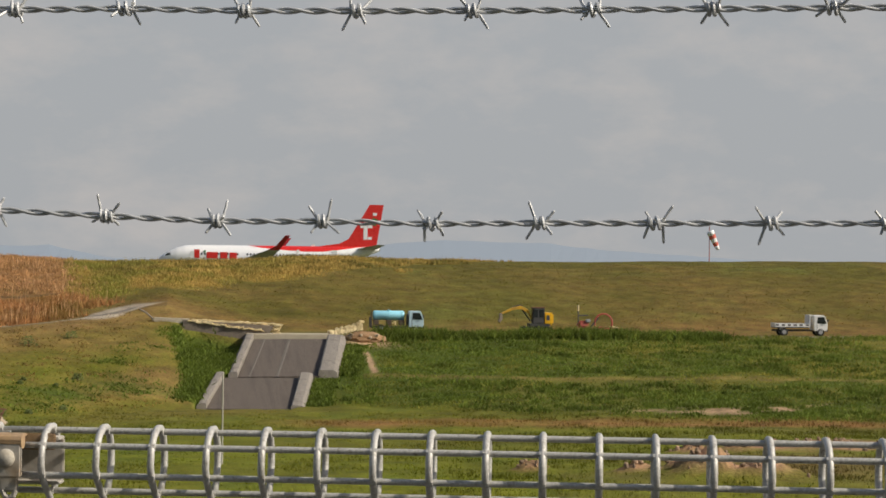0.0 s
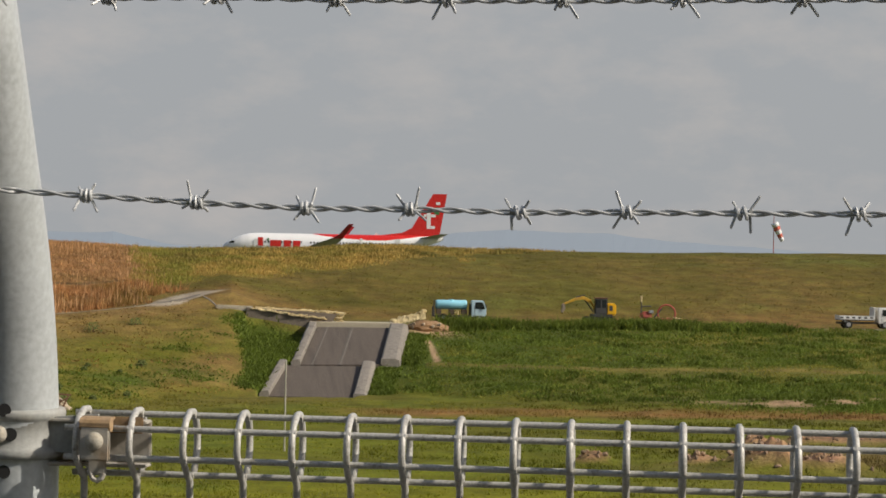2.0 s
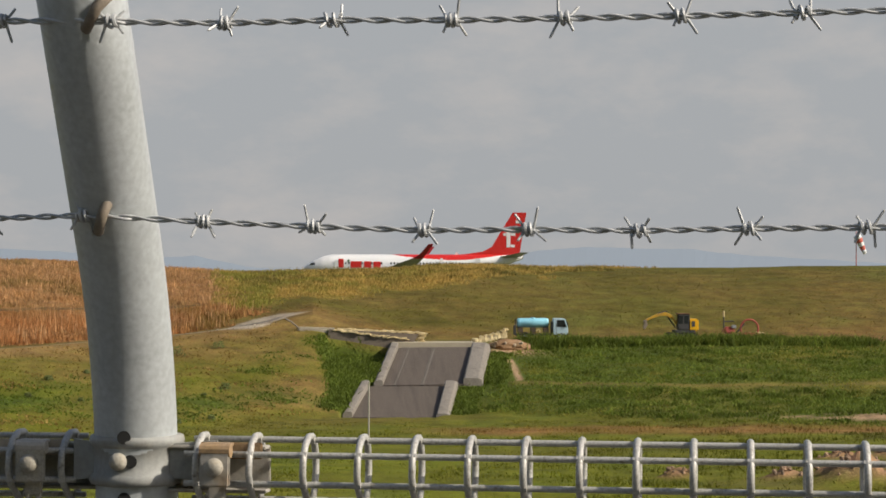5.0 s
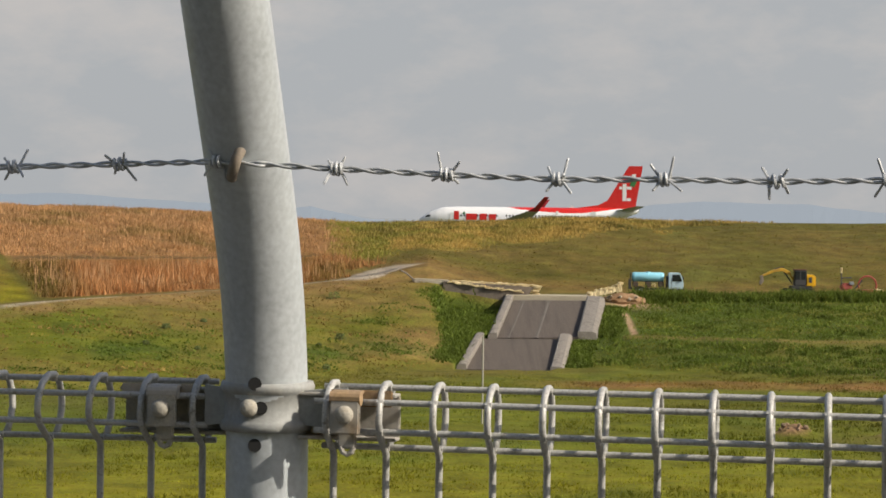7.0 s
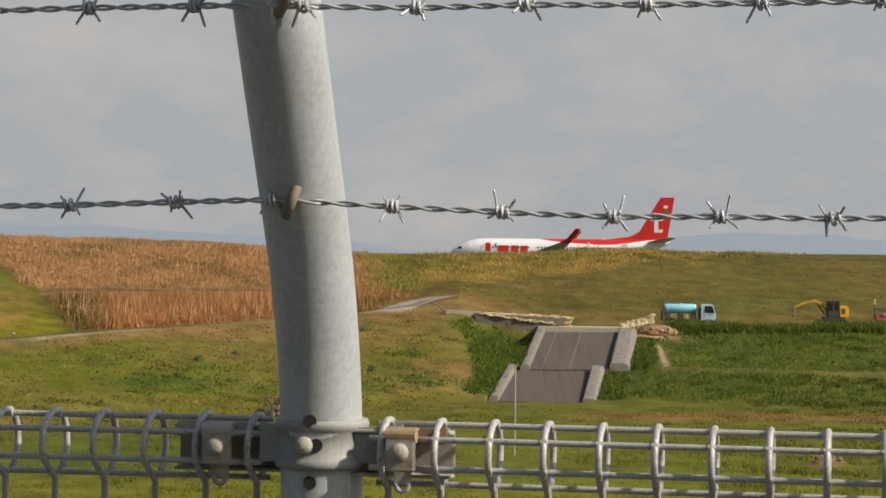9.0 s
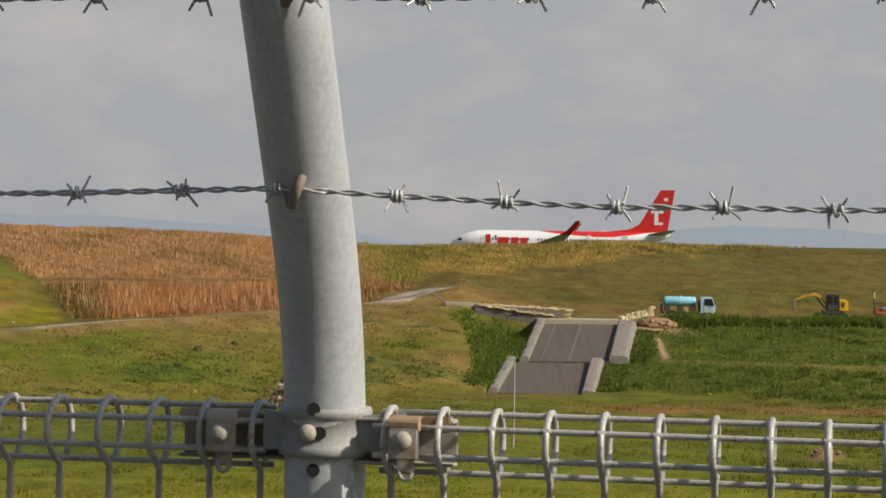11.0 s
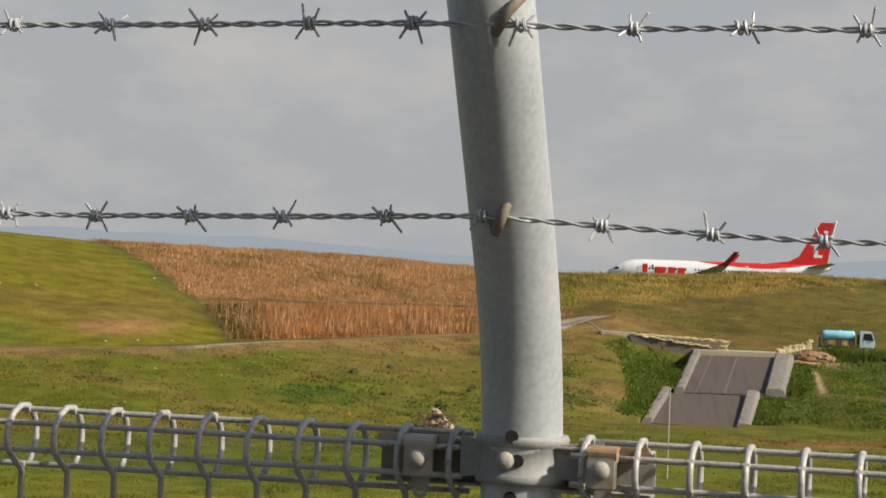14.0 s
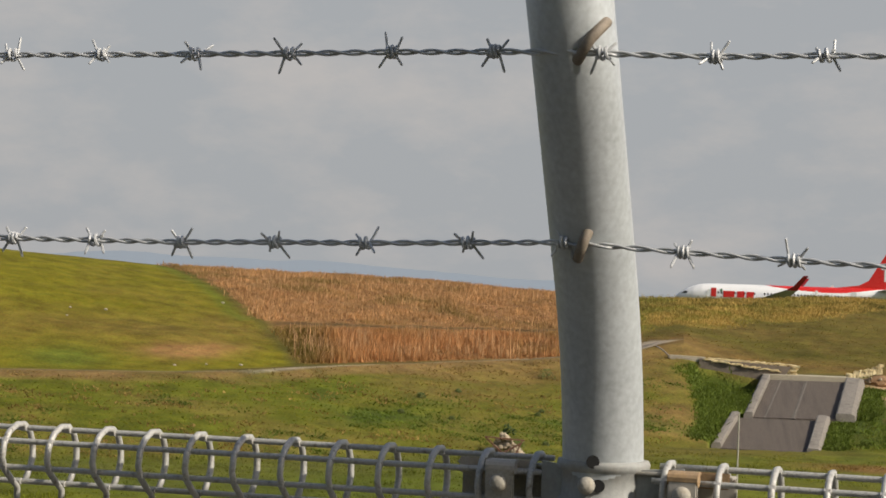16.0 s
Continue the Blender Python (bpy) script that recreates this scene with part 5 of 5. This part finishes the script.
def build_excavator():
    t = thing("excavator", stand(37.2, 198.5, 0), "yellow tracked excavator with a dark cab on the bench", "excavator")
    tracks(t)
    bm = bmesh.new()
    box(bm, (0.25, 0, 0.85), (1.9, 1.9, 0.25), 0.05)
    part("turntable", bm, M_STEEL, t)
    bm = bmesh.new()
    box(bm, (1.05, 0, 1.45), (0.95, 1.95, 1.15), 0.14)
    cw = part("counterweight", bm, M_YELLOW, t)
    for s in (-1, 1):
        bm = bmesh.new()
        box(bm, (1.0, s * 0.985, 1.55), (0.3, 0.03, 0.5), 0.01)
        part("vent", bm, M_STEEL, cw)
    bm = bmesh.new()
    box(bm, (0.1, -0.45, 1.72), (1.15, 0.95, 1.5), 0.08)
    cab = part("cab", bm, M_STEEL, t, "dark glazed operator cab")
    bm = bmesh.new()
    box(bm, (0.1, -0.45, 2.50), (1.25, 1.0, 0.1), 0.03)
    part("cab_roof", bm, M_TIMBER, cab)
    for x, w in ((-0.2, 0.42), (0.35, 0.42)):
        bm = bmesh.new()
        box(bm, (x, -0.935, 1.95), (w, 0.02, 0.75), 0.01)
        part("side_window", bm, M_GLASS, cab)
    bm = bmesh.new()
    box(bm, (-0.485, -0.45, 1.9), (0.02, 0.8, 0.95), 0.01)
    part("windscreen", bm, M_GLASS, cab)
    boom = arm_piece(t, "boom", [(-0.35, 1.35), (-0.8, 2.15), (-1.5, 2.50), (-2.3, 2.35)], [0.24, 0.32, 0.32, 0.24], 0.3, M_OCHRE)
    arm_piece(t, "stick", [(-1.9, 2.48), (-2.4, 2.30), (-3.45, 1.85)], [0.16, 0.26, 0.15], 0.24, M_OCHRE)
    bm = bmesh.new()
    tube(bm, [(-0.55, 0, 1.2), (-1.3, 0, 2.25)], 0.07, 10)
    tube(bm, [(-1.35, 0, 2.72), (-2.2, 0, 2.55)], 0.06, 10)
    part("hydraulic_ram", bm, M_STEEL, boom)
    bm = bmesh.new()
    prism(bm, [(-3.35, 1.95), (-3.25, 1.4), (-3.5, 1.05), (-3.62, 1.2), (-3.5, 1.5), (-3.55, 1.85)], 0.6)
    part("bucket", bm, M_HOOK, t, "rusty digging bucket")


def build_red_machine():
    t = thing("mini_excavator", stand(42.3, 197.5, 0), "faded red mini excavator with an arched boom", "excavator")
    tracks(t, 2.0, 1.5, 0.26)
    bm = bmesh.new()
    box(bm, (-0.75, 0, 0.95), (1.1, 1.2, 0.65), 0.15, None, 0.8)
    body = part("engine_cover", bm, M_REDM, t)
    bm = bmesh.new()
    box(bm, (-0.35, -0.5, 1.28), (0.45, 0.3, 0.3), 0.05)
    part("seat", bm, M_GREY, body)
    bm = bmesh.new()
    tube(bm, [(-1.2, 0, 1.1), (-1.22, 0, 2.75)], 0.06, 8)
    tube(bm, [(-1.2, 0, 1.75), (-0.3, 0, 1.8), (-0.25, 0, 1.75)], 0.06, 8)
    part("canopy_post", bm, M_STEEL, t)
    bm = bmesh.new()
    tube(bm, [(-1.22, 0, 2.2), (-1.22, 0, 2.75)], 0.10, 8)
    part("beacon", bm, M_CREAM, t)
    pts = []
    for i in range(13):
        a = math.radians(200 - 230 * i / 12)
        pts.append((1.25 + 0.85 * math.cos(a), 0, 1.1 + 0.85 * math.sin(a)))
    bm = bmesh.new()
    tube(bm, pts, 0.085, 8)
    boom = part("boom", bm, M_REDM, t, "arched red boom")
    bm = bmesh.new()
    tube(bm, [(0.05, 0, 0.7), (0.75, 0, 1.55)], 0.08, 8)
    part("hydraulic_ram", bm, M_STEEL, boom)
    bm = bmesh.new()
    box(bm, (1.15, 0, 0.45), (1.4, 1.1, 0.5), 0.12, None, 0.9)
    part("blade", bm, M_REDM, t)
    bm = bmesh.new()
    tube(bm, [(1.9, 0, 0.75), (2.7, 0, 0.62)], 0.07, 8)
    part("drawbar", bm, M_CREAM, t)


build_water_truck()
build_dump_truck()
build_excavator()
build_red_machine()


# ---- the airliner ----
# the airliner's red, darkened to put the winglets' shade into the colour
M_SHADERED = mat("shaded_red_paint", (0.30, 0.012, 0.014), 0.35, 0, 0.06, 0.4, 0, 5)


def build_airliner():
    y0, zg = 366.0, -0.35
    pl = thing("airliner", Matrix.Translation((2.75, y0 + 1.6, zg)) @ pose(0, 0, 0, 0, 0, -4.2), "white and red twin-engine airliner on the runway", "airplane")
    # x runs from the nose to the tail; stations: x, half width, half height, centre height
    st = [(0.0, 0.08, 0.10, 2.75), (0.35, 0.48, 0.48, 2.80), (1.0, 0.88, 0.85, 2.90), (2.0, 1.30, 1.30, 3.05), (3.2, 1.62, 1.68, 3.18), (4.6, 1.80, 1.93, 3.25), (6.5, 1.88, 2.0, 3.27), (14, 1.88, 2.0, 3.27), (22, 1.88, 2.0, 3.27), (27, 1.86, 1.95, 3.32), (30, 1.68, 1.68, 3.60), (33, 1.28, 1.25, 4.02), (36, 0.72, 0.78, 4.48), (37.6, 0.38, 0.45, 4.75), (38.1, 0.22, 0.26, 4.85)]
    sx = np.array([s[0] for s in st])
    bm = bmesh.new()
    N = 132
    rings = []
    xs = np.unique(np.r_[np.linspace(0, 6.5, 26), np.linspace(6.5, 14.4, 12), np.linspace(14.5, 38.1, 110)])
    for x in xs:
        hw, hh, cz = (float(np.interp(x, sx, [s[k] for s in st])) for k in (1, 2, 3))
        rings.append([bm.verts.new((x, hw * math.sin(2 * math.pi * k / N), cz + hh * math.cos(2 * math.pi * k / N))) for k in range(N)])
    for a, b in zip(rings, rings[1:]):
        for k in range(N):
            f = bm.faces.new((a[k], b[k], b[(k + 1) % N], a[(k + 1) % N]))
            c = f.calc_center_median()
            edge = np.interp(c.x, [14.5, 17, 21, 25, 28, 31, 34, 38.1], [5.4, 4.95, 4.55, 4.30, 4.30, 4.65, 5.1, 5.4])
            f.material_index = 1 if c.x > 14.5 and c.z > edge else 0
    bm.faces.new(rings[-1])
    bm.faces.new(rings[0][::-1])
    body = part("fuselage", bm, [M_WHITE, M_RED], pl, "white fuselage with a sweeping red back", smooth=True)
    bm = bmesh.new()
    for i in range(46):
        x = 7.4 + i * 0.56
        if i in (12, 13):
            continue
        box(bm, (x, -1.875, 3.72), (0.25, 0.06, 0.36), 0.05)
        box(bm, (x, 1.875, 3.72), (0.25, 0.06, 0.36), 0.05)
    tagged(part("cabin_windows", bm, M_GLASS, body), kind="stuff")
    for s in (-1, 1):
        bm = bmesh.new()
        prism(bm, [(1.45, 3.52), (2.5, 3.62), (2.55, 3.98), (2.0, 3.98)], 0.05, Matrix.Translation((0, s * 1.26, 0)) @ pose(0, 0, 0, s * -18, 0, s * 14))
        part("cockpit_window", bm, M_GLASS, body)
        for x in (5.9, 30.2):
            bm = bmesh.new()
            box(bm, (x, s * (1.87 if x < 10 else 1.66), 3.3 if x < 10 else 3.7), (0.85, 0.03, 1.8), 0.01)
            part("cabin_door", bm, M_WHITE, body)
    # brand mark on the side as plain red bars, with a green leaf
    for x, w, h, z in ((6.6, 0.9, 1.5, 3.75), (9.2, 1.9, 1.1, 3.5), (11.2, 1.25, 1.1, 3.5), (12.8, 1.25, 1.2, 3.4)):
        bm = bmesh.new()
        box(bm, (x, -1.845 - (0.02 if z > 3.6 else 0.03), z), (w, 0.10, h), 0.03)
        part("mark_bar", bm, M_RED, body)
    bm = bmesh.new()
    box(bm, (7.9, -1.80, 4.15), (0.35, 0.1, 0.5), 0.08, pose(0, 0, 0, 0, 25, 0))
    part("leaf_mark", bm, M_GREEN, body)
    # fin
    bm = bmesh.new()
    prism(bm, [(27.0, 5.22), (31.0, 5.75), (32.6, 6.6), (36.2, 12.55), (38.6, 12.55), (37.4, 5.2), (36.6, 4.9), (33, 5.0)], 0.34)
    fin = part("tail_fin", bm, M_RED, pl, "red swept tail fin")
    for dx, dz, w, h in ((35.5, 8.0, 0.7, 3.0), (36.3, 8.75, 0.8, 0.5), (34.85, 8.75, 0.5, 0.5), (36.25, 6.75, 0.7, 0.5)):
        bm = bmesh.new()
        box(bm, (dx, -0.18, dz), (w, 0.05, h), 0.02)
        part("fin_mark", bm, M_WHITE, fin)
    bm = bmesh.new()
    box(bm, (37.0, -0.18, 9.6), (0.9, 0.05, 1.2), 0.02, pose(0, 0, 0, 0, 20, 0))
    part("fin_leaf", bm, M_GREEN, fin)
    bm = bmesh.new()
    box(bm, (37.1, -0.18, 10.9), (0.7, 0.05, 0.5), 0.02)
    part("fin_tip_mark", bm, M_WHITE, fin)
    # wings, winglets, engines, tailplanes
    for s in (-1, 1):
        bm = bmesh.new()
        rows = []
        for k, (yy, xl, ch, z, th) in enumerate(((1.2, 12.6, 7.9, 2.05, 0.95), (5.6, 14.2, 4.8, 2.8, 0.5), (16.6, 19.0, 1.9, 4.45, 0.2))):
            prof = [(0, 0), (0.15, 0.5), (0.45, 0.5), (1.0, 0.03), (1.0, -0.03), (0.45, -0.5), (0.15, -0.5)]
            rows.append([bm.verts.new((xl + a * ch, s * yy, z + b * th)) for a, b in prof])
        for a, b in zip(rows, rows[1:]):
            for k in range(7):
                bm.faces.new((a[k], a[(k + 1) % 7], b[(k + 1) % 7], b[k]))
        bm.faces.new(rows[0])
        bm.faces.new(rows[-1][::-1])
        bmesh.ops.recalc_face_normals(bm, faces=bm.faces)
        w = part("wing", bm, M_GREY, pl)
        bm = bmesh.new()
        prism(bm, [(19.0, 4.4), (20.8, 4.4), (22.6, 7.0), (21.8, 7.0), (20.2, 5.1)], 0.14, Matrix.Translation((0, s * 16.9, 0)) @ Matrix.Translation((0, 0, 4.4)) @ pose(0, 0, 0, -s * 22, 0, 0) @ Matrix.Translation((0, 0, -4.4)))
        part("winglet", bm, M_SHADERED, w, "red blended winglet, its shade put into the paint colour")
        bm = bmesh.new()
        tube(bm, [(10.9, s * 4.85, 1.75), (11.2, s * 4.85, 1.75), (12.4, s * 4.85, 1.75), (14.0, s * 4.85, 1.8), (15.4, s * 4.85, 1.85)], [0.86, 1.0, 1.06, 0.95, 0.6], 24)
        en = part("engine", bm, M_WHITE, w, smooth=True)
        # near-black disc for the shade inside the intake
        bm = bmesh.new()
        tube(bm, [(10.86, s * 4.85, 1.75), (10.95, s * 4.85, 1.75)], 0.8, 24)
        part("fan_intake", bm, M_DARK, en)
        bm = bmesh.new()
        rows = []
        for yy, xl, ch, z, th in ((0.5, 33.9, 3.6, 4.85, 0.4), (7.1, 37.3, 1.4, 5.55, 0.14)):
            rows.append([bm.verts.new((xl + a * ch, s * yy, z + b * th)) for a, b in ((0, 0), (0.3, 0.5), (1, 0), (0.3, -0.5))])
        for k in range(4):
            bm.faces.new((rows[0][k], rows[0][(k + 1) % 4], rows[1][(k + 1) % 4], rows[1][k]))
        bm.faces.new(rows[0])
        bm.faces.new(rows[1][::-1])
        bmesh.ops.recalc_face_normals(bm, faces=bm.faces)
        part("tailplane", bm, M_GREY, pl)
    for x, yy in ((3.9, 0), (19.4, -2.85), (19.4, 2.85)):
        bm = bmesh.new()
        tube(bm, [(x, yy, 0.5), (x, yy, 1.9)], 0.11, 8)
        g = part("landing_gear", bm, M_GREY, pl)
        for d in (-0.22, 0.22):
            bm = bmesh.new()
            r = 0.34 if x < 10 else 0.5
            tube(bm, [(x, yy + d - 0.13, r), (x, yy + d + 0.13, r)], r, 18)
            part("tyre", bm, M_TYRE, g)
    bm = bmesh.new()
    prism(bm, [(26.0, 5.2), (26.5, 5.62), (26.7, 5.62), (26.9, 5.2)], 0.06)
    part("antenna", bm, M_WHITE, body)


build_airliner()


# ---- small things in the field ----
M_SOCK = mat("faded_sock_cloth", (0.55, 0.13, 0.09), 0.8, 0, 0.15, 1.2, 0.1, 8)


def build_windsock():
    x, y = 0.2724 * 320, 320.0
    z = float(land([x], [y])[0])
    ws = thing("windsock", Matrix.Translation((x, y, z)), "red and white windsock hanging limp from a mast", "windsock")
    top = EYE + 0.0225 * y - z
    bm = bmesh.new()
    tube(bm, [(0, 0, -0.2), (0, 0, top)], [0.09, 0.05], 10)
    part("mast", bm, M_REDM, ws)
    bm = bmesh.new()
    tube(bm, [(-0.75, 0, top + 0.02), (0.75, 0, top)], 0.03, 6)
    part("crossbar", bm, M_REDM, ws)
    p = Vector((0.1, 0, top - 1.3))
    d = Vector((0.42, 0, -0.9)).normalized()
    for i in range(5):
        bm = bmesh.new()
        r = [0.58, 0.56, 0.50, 0.43, 0.36, 0.28]
        tube(bm, [p + d * 0.62 * i, p + d * 0.62 * (i + 0.5), p + d * 0.62 * (i + 1)], [r[i], (r[i] + r[i + 1]) / 2 * 1.03, r[i + 1]], 12, caps=(i in (0, 4)))
        part("sock_band", bm, M_SOCK if i in (1, 3) else M_WHITE, ws, smooth=True)


def build_field_pole():
    x, y = 0.0386 * 118, 118.0
    z = float(land([x], [y])[0])
    p = thing("marker_pole", Matrix.Translation((x, y, z)), "thin bare metal pole standing in the basin", "pole")
    bm = bmesh.new()
    tube(bm, [(0, 0, -0.2), (0, 0, EYE - 0.0515 * y - z)], [0.055, 0.045], 10)
    part("shaft", bm, M_POLE, p)
    bm = bmesh.new()
    tube(bm, [(0, 0, EYE - 0.0515 * y - z), (0, 0, EYE - 0.0515 * y - z + 0.05)], 0.06, 10)
    part("cap", bm, M_POLE, p)


def build_rubble_frame():
    x, y = -0.0712 * 146, 146.0
    z = float(land([x], [y])[0])
    t = thing("rubble_pile", Matrix.Translation((x, y, z)), "pale rubble pile with a broken brown timber frame", "rubble")
    rng = random.Random(3)
    for i in range(110):
        f = rng.uniform(-1, 1)
        h = rng.uniform(0, 1.5 * (1 - abs(f)))
        bm = bmesh.new()
        bmesh.ops.create_icosphere(bm, subdivisions=1, radius=rng.uniform(0.12, 0.27))
        for v in bm.verts:
            v.co *= rng.uniform(0.8, 1.2)
        bmesh.ops.translate(bm, vec=(f * 1.35, rng.uniform(-0.3, 0.3), h + 0.05), verts=bm.verts)
        part("stone", bm, M_STONE, t)
    for a, b in (((-1.25, -0.5, 1.28), (1.5, -0.5, 1.12)), ((-1.2, -0.5, 1.25), (0.05, -0.55, 0.15)), ((1.35, -0.5, 1.15), (0.9, -0.55, 0.1)), ((0.0, -0.55, 0.2), (1.3, -0.5, 0.95))):
        bm = bmesh.new()
        tube(bm, [a, b], 0.075, 4)
        part("timber", bm, M_TIMBER, t)
    bm = bmesh.new()
    for i in range(30):
        p = Vector((0.3 + rng.gauss(0, 0.2), 0.4 + rng.gauss(0, 0.15), 1.45 + abs(rng.gauss(0, 0.25))))
        tube(bm, [p, p + Vector((rng.uniform(-0.2, 0.2), rng.uniform(-0.2, 0.2), rng.uniform(0.05, 0.3)))], [0.09, 0.01], 3)
    tagged(part("weed", bm, mat("weed_leaves", (0.05, 0.085, 0.02), 0.8), t), kind="stuff")


def build_heap_stones():
    """Broken stone and clods strewn over the heaps of earth."""
    rng = random.Random(21)
    bm = bmesh.new()
    for hx, hy, hr, _ in HEAPS:
        for _ in range(int(14 * hr)):
            x, y = rng.gauss(hx, hr * 0.5), rng.gauss(hy, hr * 0.3)
            z, r = float(land([x], [y])[0]), rng.uniform(0.04, 0.17)
            m = Matrix.Translation((x, y, z + r * 0.3)) @ pose(0, 0, 0, rng.uniform(0, 360), rng.uniform(0, 360), 0) @ Matrix.Diagonal((1.4, 1, 0.8, 1))
            bmesh.ops.create_icosphere(bm, subdivisions=1, radius=r, matrix=m)
    tagged(part("rubble_stones", bm, mat("clay_rubble", (0.30, 0.20, 0.13), 0.95, 0, 0.3, 2, 0.4, 12, second=(0.18, 0.13, 0.09), island=0.3)), "broken stones and clods strewn on heaps of red earth", "rubble", kind="stuff")


def build_shrubs():
    """Small dark shrubs dotted over the left slope."""
    rng = random.Random(14)
    leaf = mat("shrub_leaves", (0.075, 0.095, 0.016), 0.8, 0, 0.3, 6, 0, 30, island=0.3)
    spots = [(-9.22, 178.4, 0.8), (-5.85, 182.1, 0.65), (-4.81, 166.4, 0.5), (-9.6, 148.6, 0.75)]
    spots += [(rng.uniform(-0.14, -0.01) * q, q, rng.uniform(0.22, 0.4)) for q in [rng.uniform(150, 168) for _ in range(9)]]
    for x, y, r in spots:
        z = float(land([x], [y])[0])
        t = thing("shrub", Matrix.Translation((x, y, z)), "small dark green shrub on the grassy slope", "shrub", "slope shrubs")
        bm = bmesh.new()
        tube(bm, [(0, 0, -0.1), (0.02, 0, r * 0.3), (0.04, 0.02, r * 0.6)], [0.05, 0.03, 0.015], 6)
        part("stem", bm, M_TIMBER, t)
        bm = bmesh.new()
        for _ in range(170):
            a, q, h = rng.uniform(0, 2 * math.pi), rng.uniform(0, 1) ** 0.5, rng.uniform(0, 1)
            c = Vector((math.cos(a) * q * r * (1.1 - 0.5 * h), math.sin(a) * q * r * (1.1 - 0.5 * h), h * r * 0.95))
            d = Vector((rng.gauss(0, 1), rng.gauss(0, 1), rng.gauss(0.4, 1))).normalized()
            e = d.orthogonal().normalized()
            w = rng.uniform(0.06, 0.13)
            bm.faces.new([bm.verts.new(p) for p in (c - e * w * 0.5, c + d * w * 0.7, c + e * w * 0.5, c - d * w * 0.7)])
        part("crown", bm, leaf, t)


def build_stones():
    rng = random.Random(6)
    pale = mat("pale_fieldstone", (0.42, 0.38, 0.30), 0.9, 0, 0.2, 3, 0.4, 12)
    for x, y in ((-48.3, 182.0), (-40.5, 194.6), (-37.5, 162.6), (-35.5, 165.0), (-50.3, 176.8), (-33.2, 167.4), (-51.0, 180.2)):
        bm = bmesh.new()
        bmesh.ops.create_icosphere(bm, subdivisions=2, radius=rng.uniform(0.07, 0.12))
        for v in bm.verts:
            v.co = Vector((v.co.x * 1.5, v.co.y, v.co.z * 0.8)) * (1 + 0.3 * noise.noise(v.co * 9))
        st = part("stone", bm, pale)
        st.location = (x, y, float(land([x], [y])[0]) + 0.06)
        tagged(st, "pale weathered stone lying on the mown mound", "stone", "mound stones")


def build_crest_posts():
    for u, v, h in ((0.0727, 0.0063, 0.75), (0.0925, 0.0052, 0.35)):
        y = 253.0
        x = u * y
        z = float(land([x], [y])[0])
        t = thing("marker_post", Matrix.Translation((x, y, z)), "small white marker post on the grassy crest", "marker post", "crest markers")
        bm = bmesh.new()
        box(bm, (0, 0, h / 2), (0.32, 0.3, h + 0.3), 0.04)
        part("block", bm, M_WHITE, t)


build_windsock()
build_field_pole()
build_rubble_frame()
build_crest_posts()
build_heap_stones()
build_shrubs()
build_stones()
